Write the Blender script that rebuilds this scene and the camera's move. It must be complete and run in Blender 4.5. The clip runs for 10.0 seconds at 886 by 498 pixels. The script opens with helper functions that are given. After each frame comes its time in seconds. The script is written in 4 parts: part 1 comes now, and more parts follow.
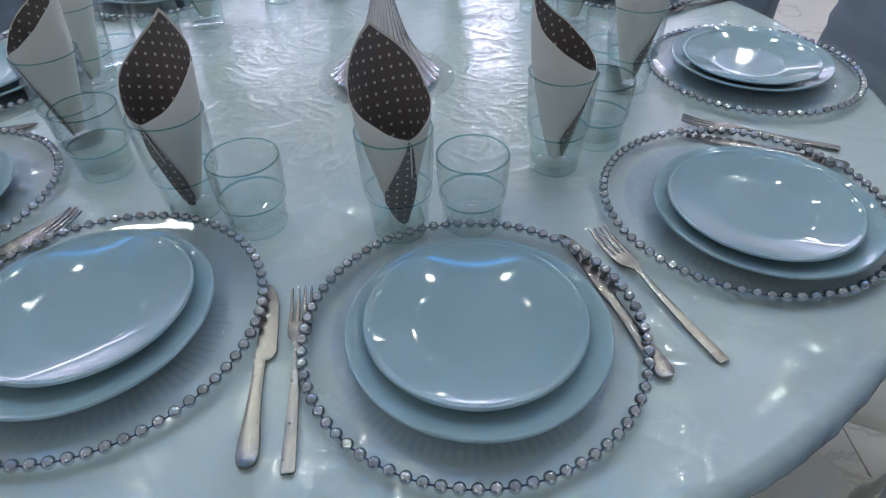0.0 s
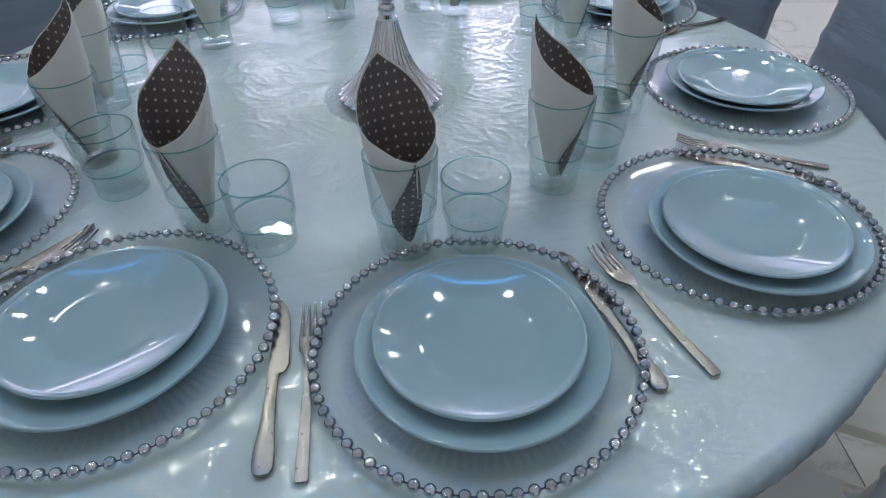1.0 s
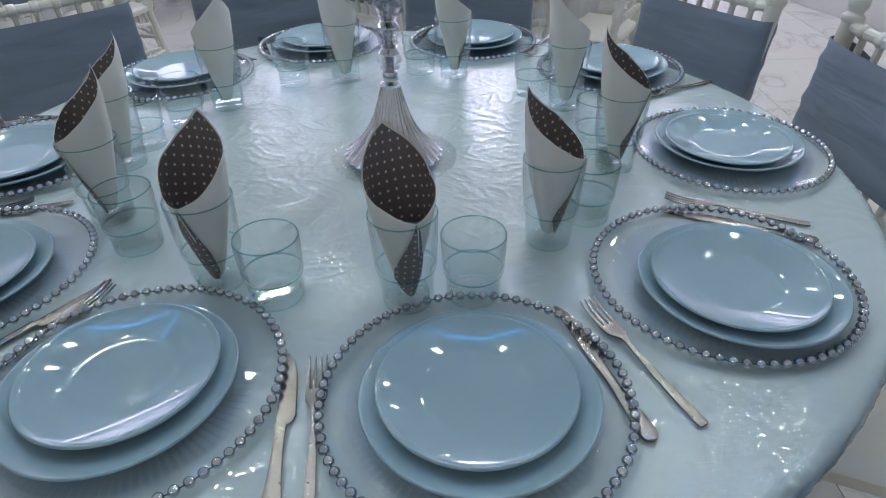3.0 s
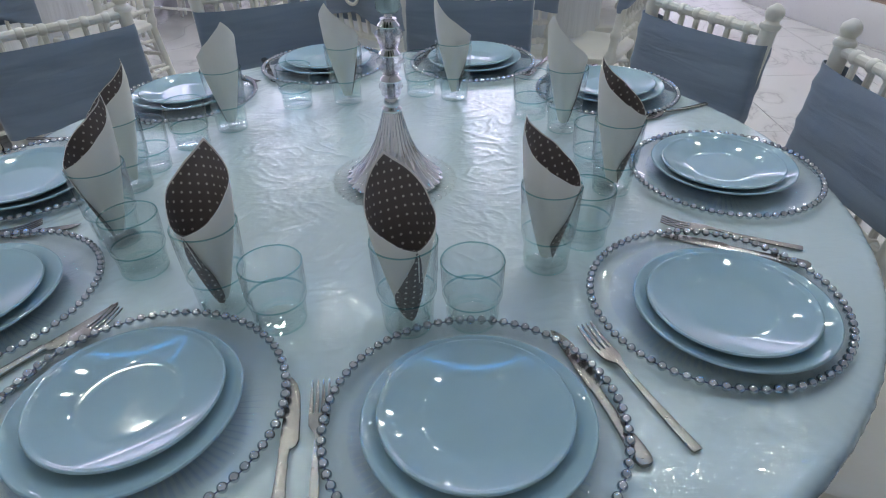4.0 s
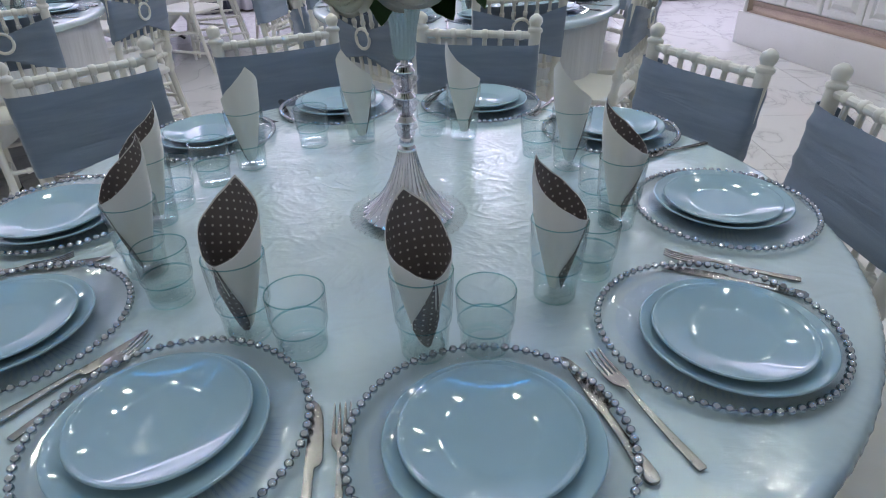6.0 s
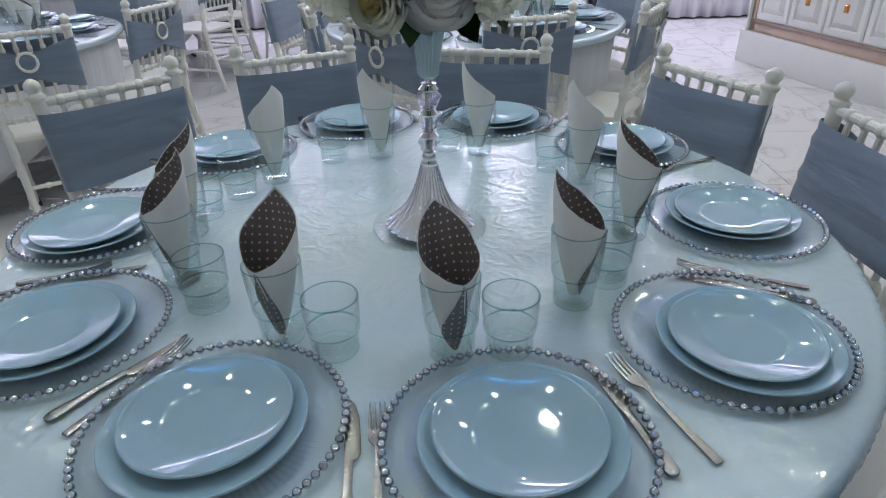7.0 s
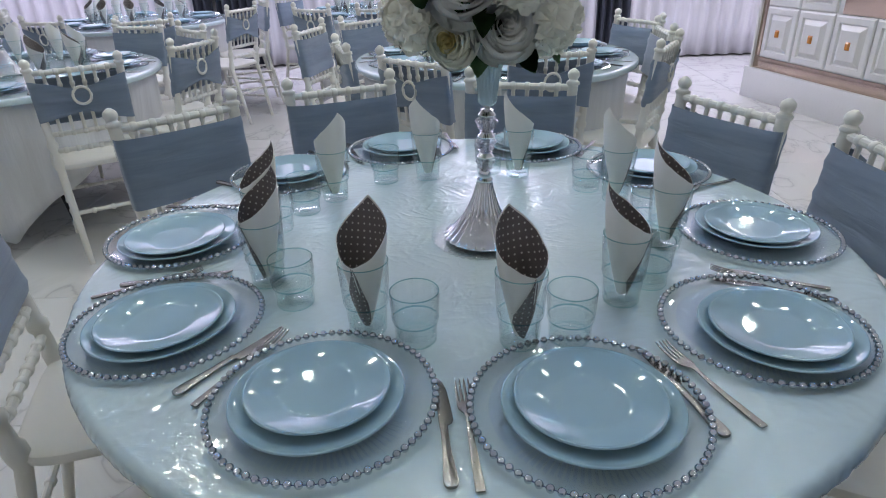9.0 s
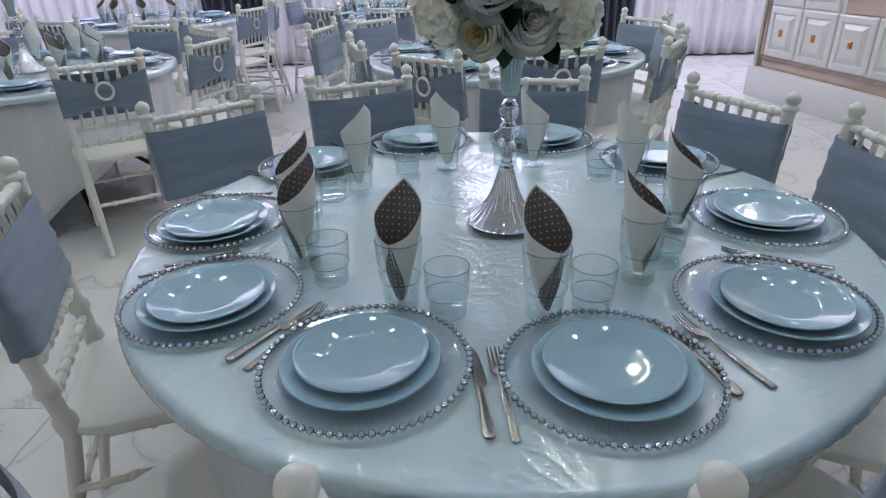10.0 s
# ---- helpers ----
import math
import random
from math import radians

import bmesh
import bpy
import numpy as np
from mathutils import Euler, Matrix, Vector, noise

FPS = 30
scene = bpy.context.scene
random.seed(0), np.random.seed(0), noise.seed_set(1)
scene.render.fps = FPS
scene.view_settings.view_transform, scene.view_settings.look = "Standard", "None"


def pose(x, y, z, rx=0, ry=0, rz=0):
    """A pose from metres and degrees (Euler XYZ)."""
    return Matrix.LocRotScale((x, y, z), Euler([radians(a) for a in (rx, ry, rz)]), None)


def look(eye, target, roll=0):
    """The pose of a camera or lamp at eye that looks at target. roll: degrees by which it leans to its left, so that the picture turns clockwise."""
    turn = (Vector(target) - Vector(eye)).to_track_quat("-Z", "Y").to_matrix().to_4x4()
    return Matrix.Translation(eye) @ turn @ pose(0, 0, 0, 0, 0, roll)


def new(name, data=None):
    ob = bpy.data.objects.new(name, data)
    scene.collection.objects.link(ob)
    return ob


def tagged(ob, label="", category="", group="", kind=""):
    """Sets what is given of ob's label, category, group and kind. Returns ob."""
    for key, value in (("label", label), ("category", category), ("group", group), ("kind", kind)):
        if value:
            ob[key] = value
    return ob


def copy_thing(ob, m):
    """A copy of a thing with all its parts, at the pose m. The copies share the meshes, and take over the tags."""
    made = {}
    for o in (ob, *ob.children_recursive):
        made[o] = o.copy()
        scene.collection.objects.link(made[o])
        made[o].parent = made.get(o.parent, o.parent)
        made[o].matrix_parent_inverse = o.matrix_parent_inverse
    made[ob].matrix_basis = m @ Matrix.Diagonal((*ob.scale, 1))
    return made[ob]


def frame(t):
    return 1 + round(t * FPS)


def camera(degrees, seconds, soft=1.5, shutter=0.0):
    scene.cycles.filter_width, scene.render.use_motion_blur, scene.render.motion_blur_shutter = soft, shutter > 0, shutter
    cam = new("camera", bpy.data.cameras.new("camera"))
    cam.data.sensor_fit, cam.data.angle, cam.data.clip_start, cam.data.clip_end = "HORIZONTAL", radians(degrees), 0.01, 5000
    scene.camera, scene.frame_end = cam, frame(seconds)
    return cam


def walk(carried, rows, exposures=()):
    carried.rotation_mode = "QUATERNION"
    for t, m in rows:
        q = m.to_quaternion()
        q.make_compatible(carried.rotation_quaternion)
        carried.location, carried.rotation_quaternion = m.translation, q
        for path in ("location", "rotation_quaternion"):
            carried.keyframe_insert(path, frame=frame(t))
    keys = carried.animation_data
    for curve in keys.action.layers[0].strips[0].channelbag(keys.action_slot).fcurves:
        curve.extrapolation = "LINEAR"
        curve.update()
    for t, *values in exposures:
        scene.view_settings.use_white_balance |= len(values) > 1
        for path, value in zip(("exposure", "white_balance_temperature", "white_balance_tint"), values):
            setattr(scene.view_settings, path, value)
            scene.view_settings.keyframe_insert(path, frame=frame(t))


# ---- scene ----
cam = camera(71.2, 10.0, soft=1.1)
PATH = [
    (0, (0.1427, -1.0127, 1.2087), (0.1218, 0.1217, 0.2275), -1.53),
    (0.5, (0.14, -1.0209, 1.2217), (0.1195, 0.1135, 0.2406), -1.53),
    (1, (0.138, -1.0292, 1.2328), (0.1188, 0.1213, 0.2706), -1.5),
    (1.5, (0.1372, -1.0378, 1.2448), (0.1167, 0.133, 0.3074), -1.54),
    (2, (0.1362, -1.0454, 1.2539), (0.1151, 0.1443, 0.3406), -1.54),
    (2.5, (0.1386, -1.0513, 1.2562), (0.1171, 0.1579, 0.3688), -1.6),
    (4, (0.1423, -1.0585, 1.2901), (0.1199, 0.1779, 0.4411), -1.56),
    (4.5, (0.1419, -1.0641, 1.2964), (0.1182, 0.1862, 0.468), -1.57),
    (5, (0.1387, -1.0708, 1.2982), (0.1139, 0.1956, 0.4947), -1.61),
    (5.5, (0.1363, -1.0828, 1.3007), (0.1084, 0.1943, 0.5145), -1.67),
    (7, (0.0965, -1.1484, 1.3233), (0.059, 0.1563, 0.5842), -1.78),
    (7.5, (0.0732, -1.172, 1.3269), (0.0335, 0.1458, 0.6115), -1.8),
    (8, (0.0482, -1.2035, 1.3319), (0.0082, 0.1285, 0.6434), -1.81),
    (8.5, (0.0225, -1.2397, 1.3376), (-0.0189, 0.1004, 0.665), -1.81),
    (9, (-0.0068, -1.2878, 1.3429), (-0.0506, 0.0553, 0.6764), -1.75),
    (9.5, (-0.0311, -1.3306, 1.3445), (-0.0764, 0.0135, 0.6801), -1.75),
    (10, (-0.0543, -1.3696, 1.3432), (-0.102, -0.0262, 0.6776), -1.76),
]
walk(cam, [(t, look(eye, target, roll)) for t, eye, target, roll in PATH])

# ---- world and light ----
world = bpy.data.worlds.new("world")
scene.world = world
world.use_nodes = True
world.node_tree.nodes["Background"].inputs["Color"].default_value = (0.6, 0.62, 0.66, 1)
world.node_tree.nodes["Background"].inputs["Strength"].default_value = 0.05
scene.view_settings.exposure = 0.0
CEIL = 3.3


# ---- node helpers ----
def material(name, color=(0.8, 0.8, 0.8), rough=0.5, metal=0.0):
    m = bpy.data.materials.new(name)
    m.use_nodes = True
    b = m.node_tree.nodes["Principled BSDF"]
    b.inputs["Base Color"].default_value = (*color, 1)
    b.inputs["Roughness"].default_value = rough
    b.inputs["Metallic"].default_value = metal
    return m, m.node_tree, b


def node(nt, kind, **settings):
    n = nt.nodes.new(kind)
    for key, value in settings.items():
        n.inputs[key.replace("_", " ")].default_value = value
    return n


def coords(nt, scale=(1, 1, 1), rot=(0, 0, 0), which="Object"):
    tc = nt.nodes.new("ShaderNodeTexCoord")
    mp = nt.nodes.new("ShaderNodeMapping")
    mp.inputs["Scale"].default_value = scale
    mp.inputs["Rotation"].default_value = rot
    nt.links.new(tc.outputs[which], mp.inputs["Vector"])
    return mp.outputs["Vector"]


def noise_out(nt, vec, scale, detail=3.0, distortion=0.0, rough=0.5):
    n = node(nt, "ShaderNodeTexNoise", Scale=scale, Detail=detail, Distortion=distortion, Roughness=rough)
    nt.links.new(vec, n.inputs["Vector"])
    return n.outputs["Fac"]


def ramp(nt, fac, stops):
    r = nt.nodes.new("ShaderNodeValToRGB")
    els = r.color_ramp.elements
    while len(els) < len(stops):
        els.new(0.5)
    for e, (p, c) in zip(els, stops):
        e.position, e.color = p, (*c, 1)
    nt.links.new(fac, r.inputs["Fac"])
    return r.outputs["Color"]


def bump(nt, fac, strength, distance, after=None):
    n = node(nt, "ShaderNodeBump", Strength=strength, Distance=distance)
    nt.links.new(fac, n.inputs["Height"])
    if after is not None:
        nt.links.new(after, n.inputs["Normal"])
    return n.outputs["Normal"]


def sums(nt, a, b, op="ADD"):
    n = nt.nodes.new("ShaderNodeMath")
    n.operation = op
    for i, v in enumerate((a, b)):
        if isinstance(v, (int, float)):
            n.inputs[i].default_value = v
        else:
            nt.links.new(v, n.inputs[i])
    return n.outputs["Value"]


# ---- materials ----
def mottled(name, color, rough, amount=0.08, scale=6.0, fine=90.0, relief=0.0003, metal=0.0):
    m, nt, b = material(name, color, rough, metal)
    v = coords(nt)
    lo, hi = tuple(c * (1 - amount) for c in color), tuple(min(1, c * (1 + amount)) for c in color)
    nt.links.new(ramp(nt, noise_out(nt, v, scale, 4), [(0.3, lo), (0.7, hi)]), b.inputs["Base Color"])
    f = noise_out(nt, v, fine, 2)
    nt.links.new(sums(nt, sums(nt, f, 0.16, "MULTIPLY"), rough - 0.08), b.inputs["Roughness"])
    if relief:
        nt.links.new(bump(nt, f, 0.5, relief), b.inputs["Normal"])
    return m


def film_cloth():
    """Pale cloth under clear crinkled plastic film."""
    m, nt, b = material("film_covered_cloth", (0.60, 0.71, 0.78), 0.7)
    v = coords(nt)
    nt.links.new(ramp(nt, noise_out(nt, v, 3.0, 4), [(0.3, (0.515, 0.64, 0.68)), (0.7, (0.565, 0.685, 0.725))]), b.inputs["Base Color"])
    b.inputs["Specular IOR Level"].default_value = 0.1
    # crisp shallow creases, most of them running one way, strong in patches
    height = None
    for turn, stretch, amount in ((0.12, (18, 60, 18), 1.3), (-0.6, (24, 76, 24), 1.0), (0.75, (34, 84, 34), 0.6)):
        n = noise_out(nt, coords(nt, stretch, (0, 0, turn)), 1.0, 1.5, 0.7)
        d = nt.nodes.new("ShaderNodeMath")
        d.operation = "ABSOLUTE"
        nt.links.new(sums(nt, n, 0.5, "SUBTRACT"), d.inputs[0])
        crest = sums(nt, 1.0, sums(nt, d.outputs[0], 3.5, "MULTIPLY"), "SUBTRACT")
        crest = sums(nt, crest, 2.0, "POWER")
        patch = ramp(nt, noise_out(nt, coords(nt, (8, 8, 8), (0, 0, turn)), 1.0, 2.0), [(0.42, (0.10, 0.10, 0.10)), (0.66, (1, 1, 1))])
        k = sums(nt, sums(nt, crest, patch, "MULTIPLY"), amount, "MULTIPLY")
        height = k if height is None else sums(nt, height, k)
    n2 = bump(nt, height, 1.0, 0.0006)
    gl = node(nt, "ShaderNodeBsdfGlossy", Roughness=0.03)
    nt.links.new(n2, gl.inputs["Normal"])
    lw = node(nt, "ShaderNodeLayerWeight", Blend=0.5)
    fac = sums(nt, sums(nt, sums(nt, lw.outputs["Facing"], 3.2, "POWER"), 0.85, "MULTIPLY"), 0.075)
    mix = nt.nodes.new("ShaderNodeMixShader")
    nt.links.new(fac, mix.inputs["Fac"])
    nt.links.new(b.outputs[0], mix.inputs[1])
    nt.links.new(gl.outputs[0], mix.inputs[2])
    nt.links.new(mix.outputs[0], nt.nodes["Material Output"].inputs["Surface"])
    return m


def clear(name, tint, gloss_rough=0.01, ior=1.5, refract=0.0, graze=0.85):
    """Clear glass or plastic: sees through with a tint, shines by Fresnel."""
    m = bpy.data.materials.new(name)
    m.use_nodes = True
    nt = m.node_tree
    nt.nodes.remove(nt.nodes["Principled BSDF"])
    out = nt.nodes["Material Output"]
    tr = node(nt, "ShaderNodeBsdfTransparent", Color=(*tint, 1))
    gl = node(nt, "ShaderNodeBsdfGlossy", Roughness=gloss_rough)
    body = tr.outputs[0]
    if refract:
        rf = node(nt, "ShaderNodeBsdfRefraction", Color=(*tint, 1), IOR=ior, Roughness=0.0)
        mx = node(nt, "ShaderNodeMixShader", Fac=refract)
        nt.links.new(tr.outputs[0], mx.inputs[1])
        nt.links.new(rf.outputs[0], mx.inputs[2])
        body = mx.outputs[0]
    lw = node(nt, "ShaderNodeLayerWeight", Blend=0.5)
    f0 = ((ior - 1) / (ior + 1)) ** 2
    fac = sums(nt, sums(nt, sums(nt, lw.outputs["Facing"], 4.0, "POWER"), graze * (1 - f0), "MULTIPLY"), f0)
    mix = nt.nodes.new("ShaderNodeMixShader")
    nt.links.new(fac, mix.inputs["Fac"])
    nt.links.new(body, mix.inputs[1])
    nt.links.new(gl.outputs[0], mix.inputs[2])
    nt.links.new(mix.outputs[0], out.inputs["Surface"])
    return m


def dotted():
    """Charcoal paper with a grid of small pale dots, laid out by the unrolled paper's own coordinates in metres."""
    m, nt, b = material("dotted_paper", (0.052, 0.044, 0.044), 0.85)
    uv = nt.nodes.new("ShaderNodeUVMap")
    uv.uv_map = "paper"
    sep = nt.nodes.new("ShaderNodeSeparateXYZ")
    nt.links.new(uv.outputs["UV"], sep.inputs[0])
    step = 0.0122
    u, w = sums(nt, sep.outputs[0], 1 / step, "MULTIPLY"), sums(nt, sep.outputs[1], 1 / step, "MULTIPLY")
    d = []
    for c in (u, w):
        f = nt.nodes.new("ShaderNodeMath")
        f.operation = "FRACT"
        nt.links.new(c, f.inputs[0])
        e = sums(nt, f.outputs[0], 0.5, "SUBTRACT")
        d.append(sums(nt, e, e, "MULTIPLY"))
    rr = sums(nt, d[0], d[1])
    dot = sums(nt, rr, 0.021, "LESS_THAN")
    mix = nt.nodes.new("ShaderNodeMix")
    mix.data_type = "RGBA"
    nt.links.new(dot, mix.inputs["Factor"])
    mix.inputs["A"].default_value = (0.160, 0.140, 0.142, 1)
    mix.inputs["B"].default_value = (0.66, 0.64, 0.62, 1)
    nt.links.new(mix.outputs["Result"], b.inputs["Base Color"])
    nt.links.new(bump(nt, noise_out(nt, coords(nt), 160, 3), 0.4, 0.0006), b.inputs["Normal"])
    return m


def marble():
    m, nt, b = material("marble_tile", (0.74, 0.75, 0.75), 0.07)
    v = coords(nt, which="Object")
    info = nt.nodes.new("ShaderNodeObjectInfo")
    add = nt.nodes.new("ShaderNodeVectorMath")
    add.operation = "ADD"
    sc = nt.nodes.new("ShaderNodeVectorMath")
    sc.operation = "SCALE"
    sc.inputs["Scale"].default_value = 40
    comb = nt.nodes.new("ShaderNodeCombineXYZ")
    nt.links.new(info.outputs["Random"], comb.inputs[0])
    nt.links.new(info.outputs["Random"], comb.inputs[1])
    nt.links.new(comb.outputs[0], sc.inputs[0])
    nt.links.new(v, add.inputs[0])
    nt.links.new(sc.outputs[0], add.inputs[1])
    n = noise_out(nt, add.outputs[0], 1.6, 6, 0.9, 0.55)
    vein = nt.nodes.new("ShaderNodeMath")
    vein.operation = "ABSOLUTE"
    nt.links.new(sums(nt, n, 0.5, "SUBTRACT"), vein.inputs[0])
    nt.links.new(ramp(nt, vein.outputs[0], [(0.0, (0.48, 0.48, 0.48)), (0.010, (0.62, 0.62, 0.61)), (0.05, (0.67, 0.67, 0.66))]), b.inputs["Base Color"])
    b.inputs["Specular IOR Level"].default_value = 0.5
    return m


def sash_cloth():
    m, nt, b = material("grey_blue_satin", (0.17, 0.215, 0.29), 0.55)
    v = coords(nt)
    nt.links.new(ramp(nt, noise_out(nt, coords(nt, (3, 3, 30)), 1.5, 4, 0.6), [(0.3, (0.175, 0.228, 0.308)), (0.7, (0.212, 0.272, 0.358))]), b.inputs["Base Color"])
    f = noise_out(nt, coords(nt, (4, 4, 34)), 1.0, 2, 0.8)
    nt.links.new(bump(nt, noise_out(nt, v, 400, 2), 0.25, 0.0008, bump(nt, f, 0.4, 0.008)), b.inputs["Normal"])
    b.inputs["Sheen Weight"].default_value = 0.25
    return m


def curtain_cloth(name, color, rough=0.8):
    m, nt, b = material(name, color, rough)
    v = coords(nt, (40, 40, 1.2))
    nt.links.new(bump(nt, noise_out(nt, v, 1.0, 4, 0.4), 0.5, 0.01), b.inputs["Normal"])
    lo = tuple(c * 0.86 for c in color)
    nt.links.new(ramp(nt, noise_out(nt, coords(nt, (14, 14, 0.7)), 1.0, 3), [(0.3, lo), (0.7, color)]), b.inputs["Base Color"])
    return m


def glow(name, color, strength):
    m = bpy.data.materials.new(name)
    m.use_nodes = True
    nt = m.node_tree
    nt.nodes.remove(nt.nodes["Principled BSDF"])
    e = node(nt, "ShaderNodeEmission", Color=(*color, 1), Strength=strength)
    nt.links.new(e.outputs[0], nt.nodes["Material Output"].inputs["Surface"])
    return m


FILM = film_cloth()
CERAMIC = mottled("pale_blue_ceramic", (0.318, 0.472, 0.560), 0.10, 0.02, 14, 60, 0.0)
CERAMIC.node_tree.links.remove(CERAMIC.node_tree.nodes["Principled BSDF"].inputs["Roughness"].links[0])
CERAMIC.node_tree.nodes["Principled BSDF"].inputs["Roughness"].default_value = 0.05
CERAMIC.node_tree.nodes["Principled BSDF"].inputs["Coat Weight"].default_value = 0.15
CERAMIC.node_tree.nodes["Principled BSDF"].inputs["Coat Roughness"].default_value = 0.02
CHARGER = clear("clear_charger_glass", (0.991, 0.992, 0.998), 0.02, 1.45, 0.0, 0.4)
GLASS = clear("tumbler_glass", (0.985, 0.998, 0.996), 0.01, 1.6)
GLASS_FOOT = clear("tumbler_foot_glass", (0.965, 0.995, 0.992), 0.01, 1.95)
GLASS_EDGE = clear("tumbler_glass_edge", (0.42, 0.71, 0.73), 0.02, 1.8)
GLASS_RING = clear("tumbler_foot_edge", (0.78, 0.93, 0.92), 0.01, 1.8)
CRYSTAL = clear("crystal", (0.95, 0.955, 0.975), 0.01, 1.9, 0.25)
STEEL = mottled("brushed_steel", (0.27, 0.263, 0.257), 0.24, 0.06, 30, 220, 0.0001, 1.0)
SILVER = mottled("silver_bead", (0.60, 0.63, 0.66), 0.04, 0.03, 30, 100, 0.0, 1.0)
THREAD = mottled("dark_blue_thread", (0.05, 0.07, 0.18), 0.5, 0.1, 20, 100, 0.0)
CHROME = mottled("silvered_glass", (0.80, 0.81, 0.83), 0.04, 0.04, 20, 100, 0.0, 1.0)
PAPER = mottled("white_paper", (0.80, 0.79, 0.77), 0.9, 0.03, 10, 240, 0.0004)
DOTS = dotted()
CHAIR = mottled("white_resin", (0.76, 0.75, 0.70), 0.33, 0.03, 8, 70, 0.0002)
SASH = sash_cloth()
SKIRT = curtain_cloth("white_tablecloth", (0.74, 0.75, 0.77))
SHEER = curtain_cloth("white_sheer_curtain", (0.84, 0.82, 0.88))
DARK = curtain_cloth("dark_slate_curtain", (0.045, 0.052, 0.075))
WALLPAINT = mottled("white_wall_paint", (0.78, 0.78, 0.80), 0.75, 0.03, 2, 60, 0.0004)
PANELPAINT = mottled("white_gloss_panel", (0.66, 0.66, 0.65), 0.3, 0.02, 5, 80, 0.0001)
BRONZE = mottled("bronze_mirror", (0.46, 0.36, 0.29), 0.16, 0.08, 6, 60, 0.0, 1.0)
AMBER, _nt, _b = material("amber_crystal", (0.55, 0.20, 0.03), 0.1)
_b.inputs["Coat Weight"].default_value = 1.0
MARBLE = marble()
GROUT = mottled("grey_grout", (0.34, 0.34, 0.33), 0.9, 0.1, 10, 90, 0.0003)
BLACK = mottled("black_metal", (0.015, 0.015, 0.016), 0.4, 0.2, 12, 80, 0.0002)
def petal(name, color):
    """Thin cloth petal that lets some light through."""
    m = mottled(name, color, 0.7, 0.05, 30, 200, 0.0004)
    nt = m.node_tree
    t = node(nt, "ShaderNodeBsdfTranslucent", Color=(*color, 1))
    mix = node(nt, "ShaderNodeMixShader", Fac=0.3)
    nt.links.new(nt.nodes["Principled BSDF"].outputs[0], mix.inputs[1])
    nt.links.new(t.outputs[0], mix.inputs[2])
    nt.links.new(mix.outputs[0], nt.nodes["Material Output"].inputs["Surface"])
    return m


PETAL = petal("ivory_petal", (0.94, 0.93, 0.85))
PETAL_WHITE = petal("white_petal", (0.95, 0.945, 0.93))
PETAL_YELLOW = petal("yellow_petal", (0.88, 0.78, 0.45))
LEAF = mottled("green_leaf", (0.030, 0.085, 0.024), 0.6, 0.3, 20, 150, 0.0005)
LED_BLUE = glow("blue_led", (0.02, 0.35, 1.0), 20.0)
LAMP = glow("downlight_glow", (0.955, 0.975, 0.85), 138.0)


# ---- mesh helpers ----
def finish(bm, smooth=True, angle=35):
    bmesh.ops.recalc_face_normals(bm, faces=bm.faces)
    for f in bm.faces:
        f.smooth = smooth
    lim = radians(angle)
    for e in bm.edges:
        if len(e.link_faces) == 2 and e.calc_face_angle(0) > lim:
            e.smooth = False


def mesh_of(name, bm, mat, smooth=True, angle=35, recalc=True):
    if recalc:
        finish(bm, smooth, angle)
    me = bpy.data.meshes.new(name)
    bm.to_mesh(me)
    bm.free()
    for mm in (mat if isinstance(mat, (list, tuple)) else [mat]):
        me.materials.append(mm)
    return me


def part(name, bm, mat, parent=None, label="", m=None, smooth=True, angle=35):
    me = bm if isinstance(bm, bpy.types.Mesh) else mesh_of(name, bm, mat, smooth, angle)
    ob = new(name, me)
    if m is not None:
        ob.matrix_basis = m
    if parent is not None:
        ob.parent = parent
    if label:
        ob["label"] = label
    return ob


def thing(name, label, category, m=None, group="", kind=""):
    ob = new(name)
    ob.empty_display_size = 0.05
    if m is not None:
        ob.matrix_basis = m
    return tagged(ob, label, category, group, kind)


def ring_verts(bm, n, r, z, cx=0.0, cy=0.0, wave=None):
    out = []
    for i in range(n):
        a = 2 * math.pi * i / n
        rr = r + (wave(a) if wave else 0.0)
        out.append(bm.verts.new((cx + rr * math.cos(a), cy + rr * math.sin(a), z)))
    return out


def bridge(bm, a, b):
    n = len(a)
    for i in range(n):
        bm.faces.new((a[i], a[(i + 1) % n], b[(i + 1) % n], b[i]))


def lathe(profile, n=48, closed=False, bm=None, at=(0, 0, 0), wave=None):
    """Turned body from (radius, height) pairs; radius 0 closes with a fan."""
    bm = bm or bmesh.new()
    prev = None
    first = None
    for k, (r, z) in enumerate(profile):
        if r <= 1e-6:
            cur = [bm.verts.new((at[0], at[1], at[2] + z))]
        else:
            cur = ring_verts(bm, n, r, at[2] + z, at[0], at[1], (lambda a, kk=k: wave(kk, a)) if wave else None)
        if prev is not None:
            if len(cur) == 1 and len(prev) > 1:
                for i in range(n):
                    bm.faces.new((prev[i], prev[(i + 1) % n], cur[0]))
            elif len(prev) == 1 and len(cur) > 1:
                for i in range(n):
                    bm.faces.new((prev[0], cur[(i + 1) % n], cur[i]))
            else:
                bridge(bm, prev, cur)
        else:
            first = cur
        prev = cur
    if closed and len(prev) > 1 and len(first) > 1:
        bridge(bm, prev, first)
    return bm


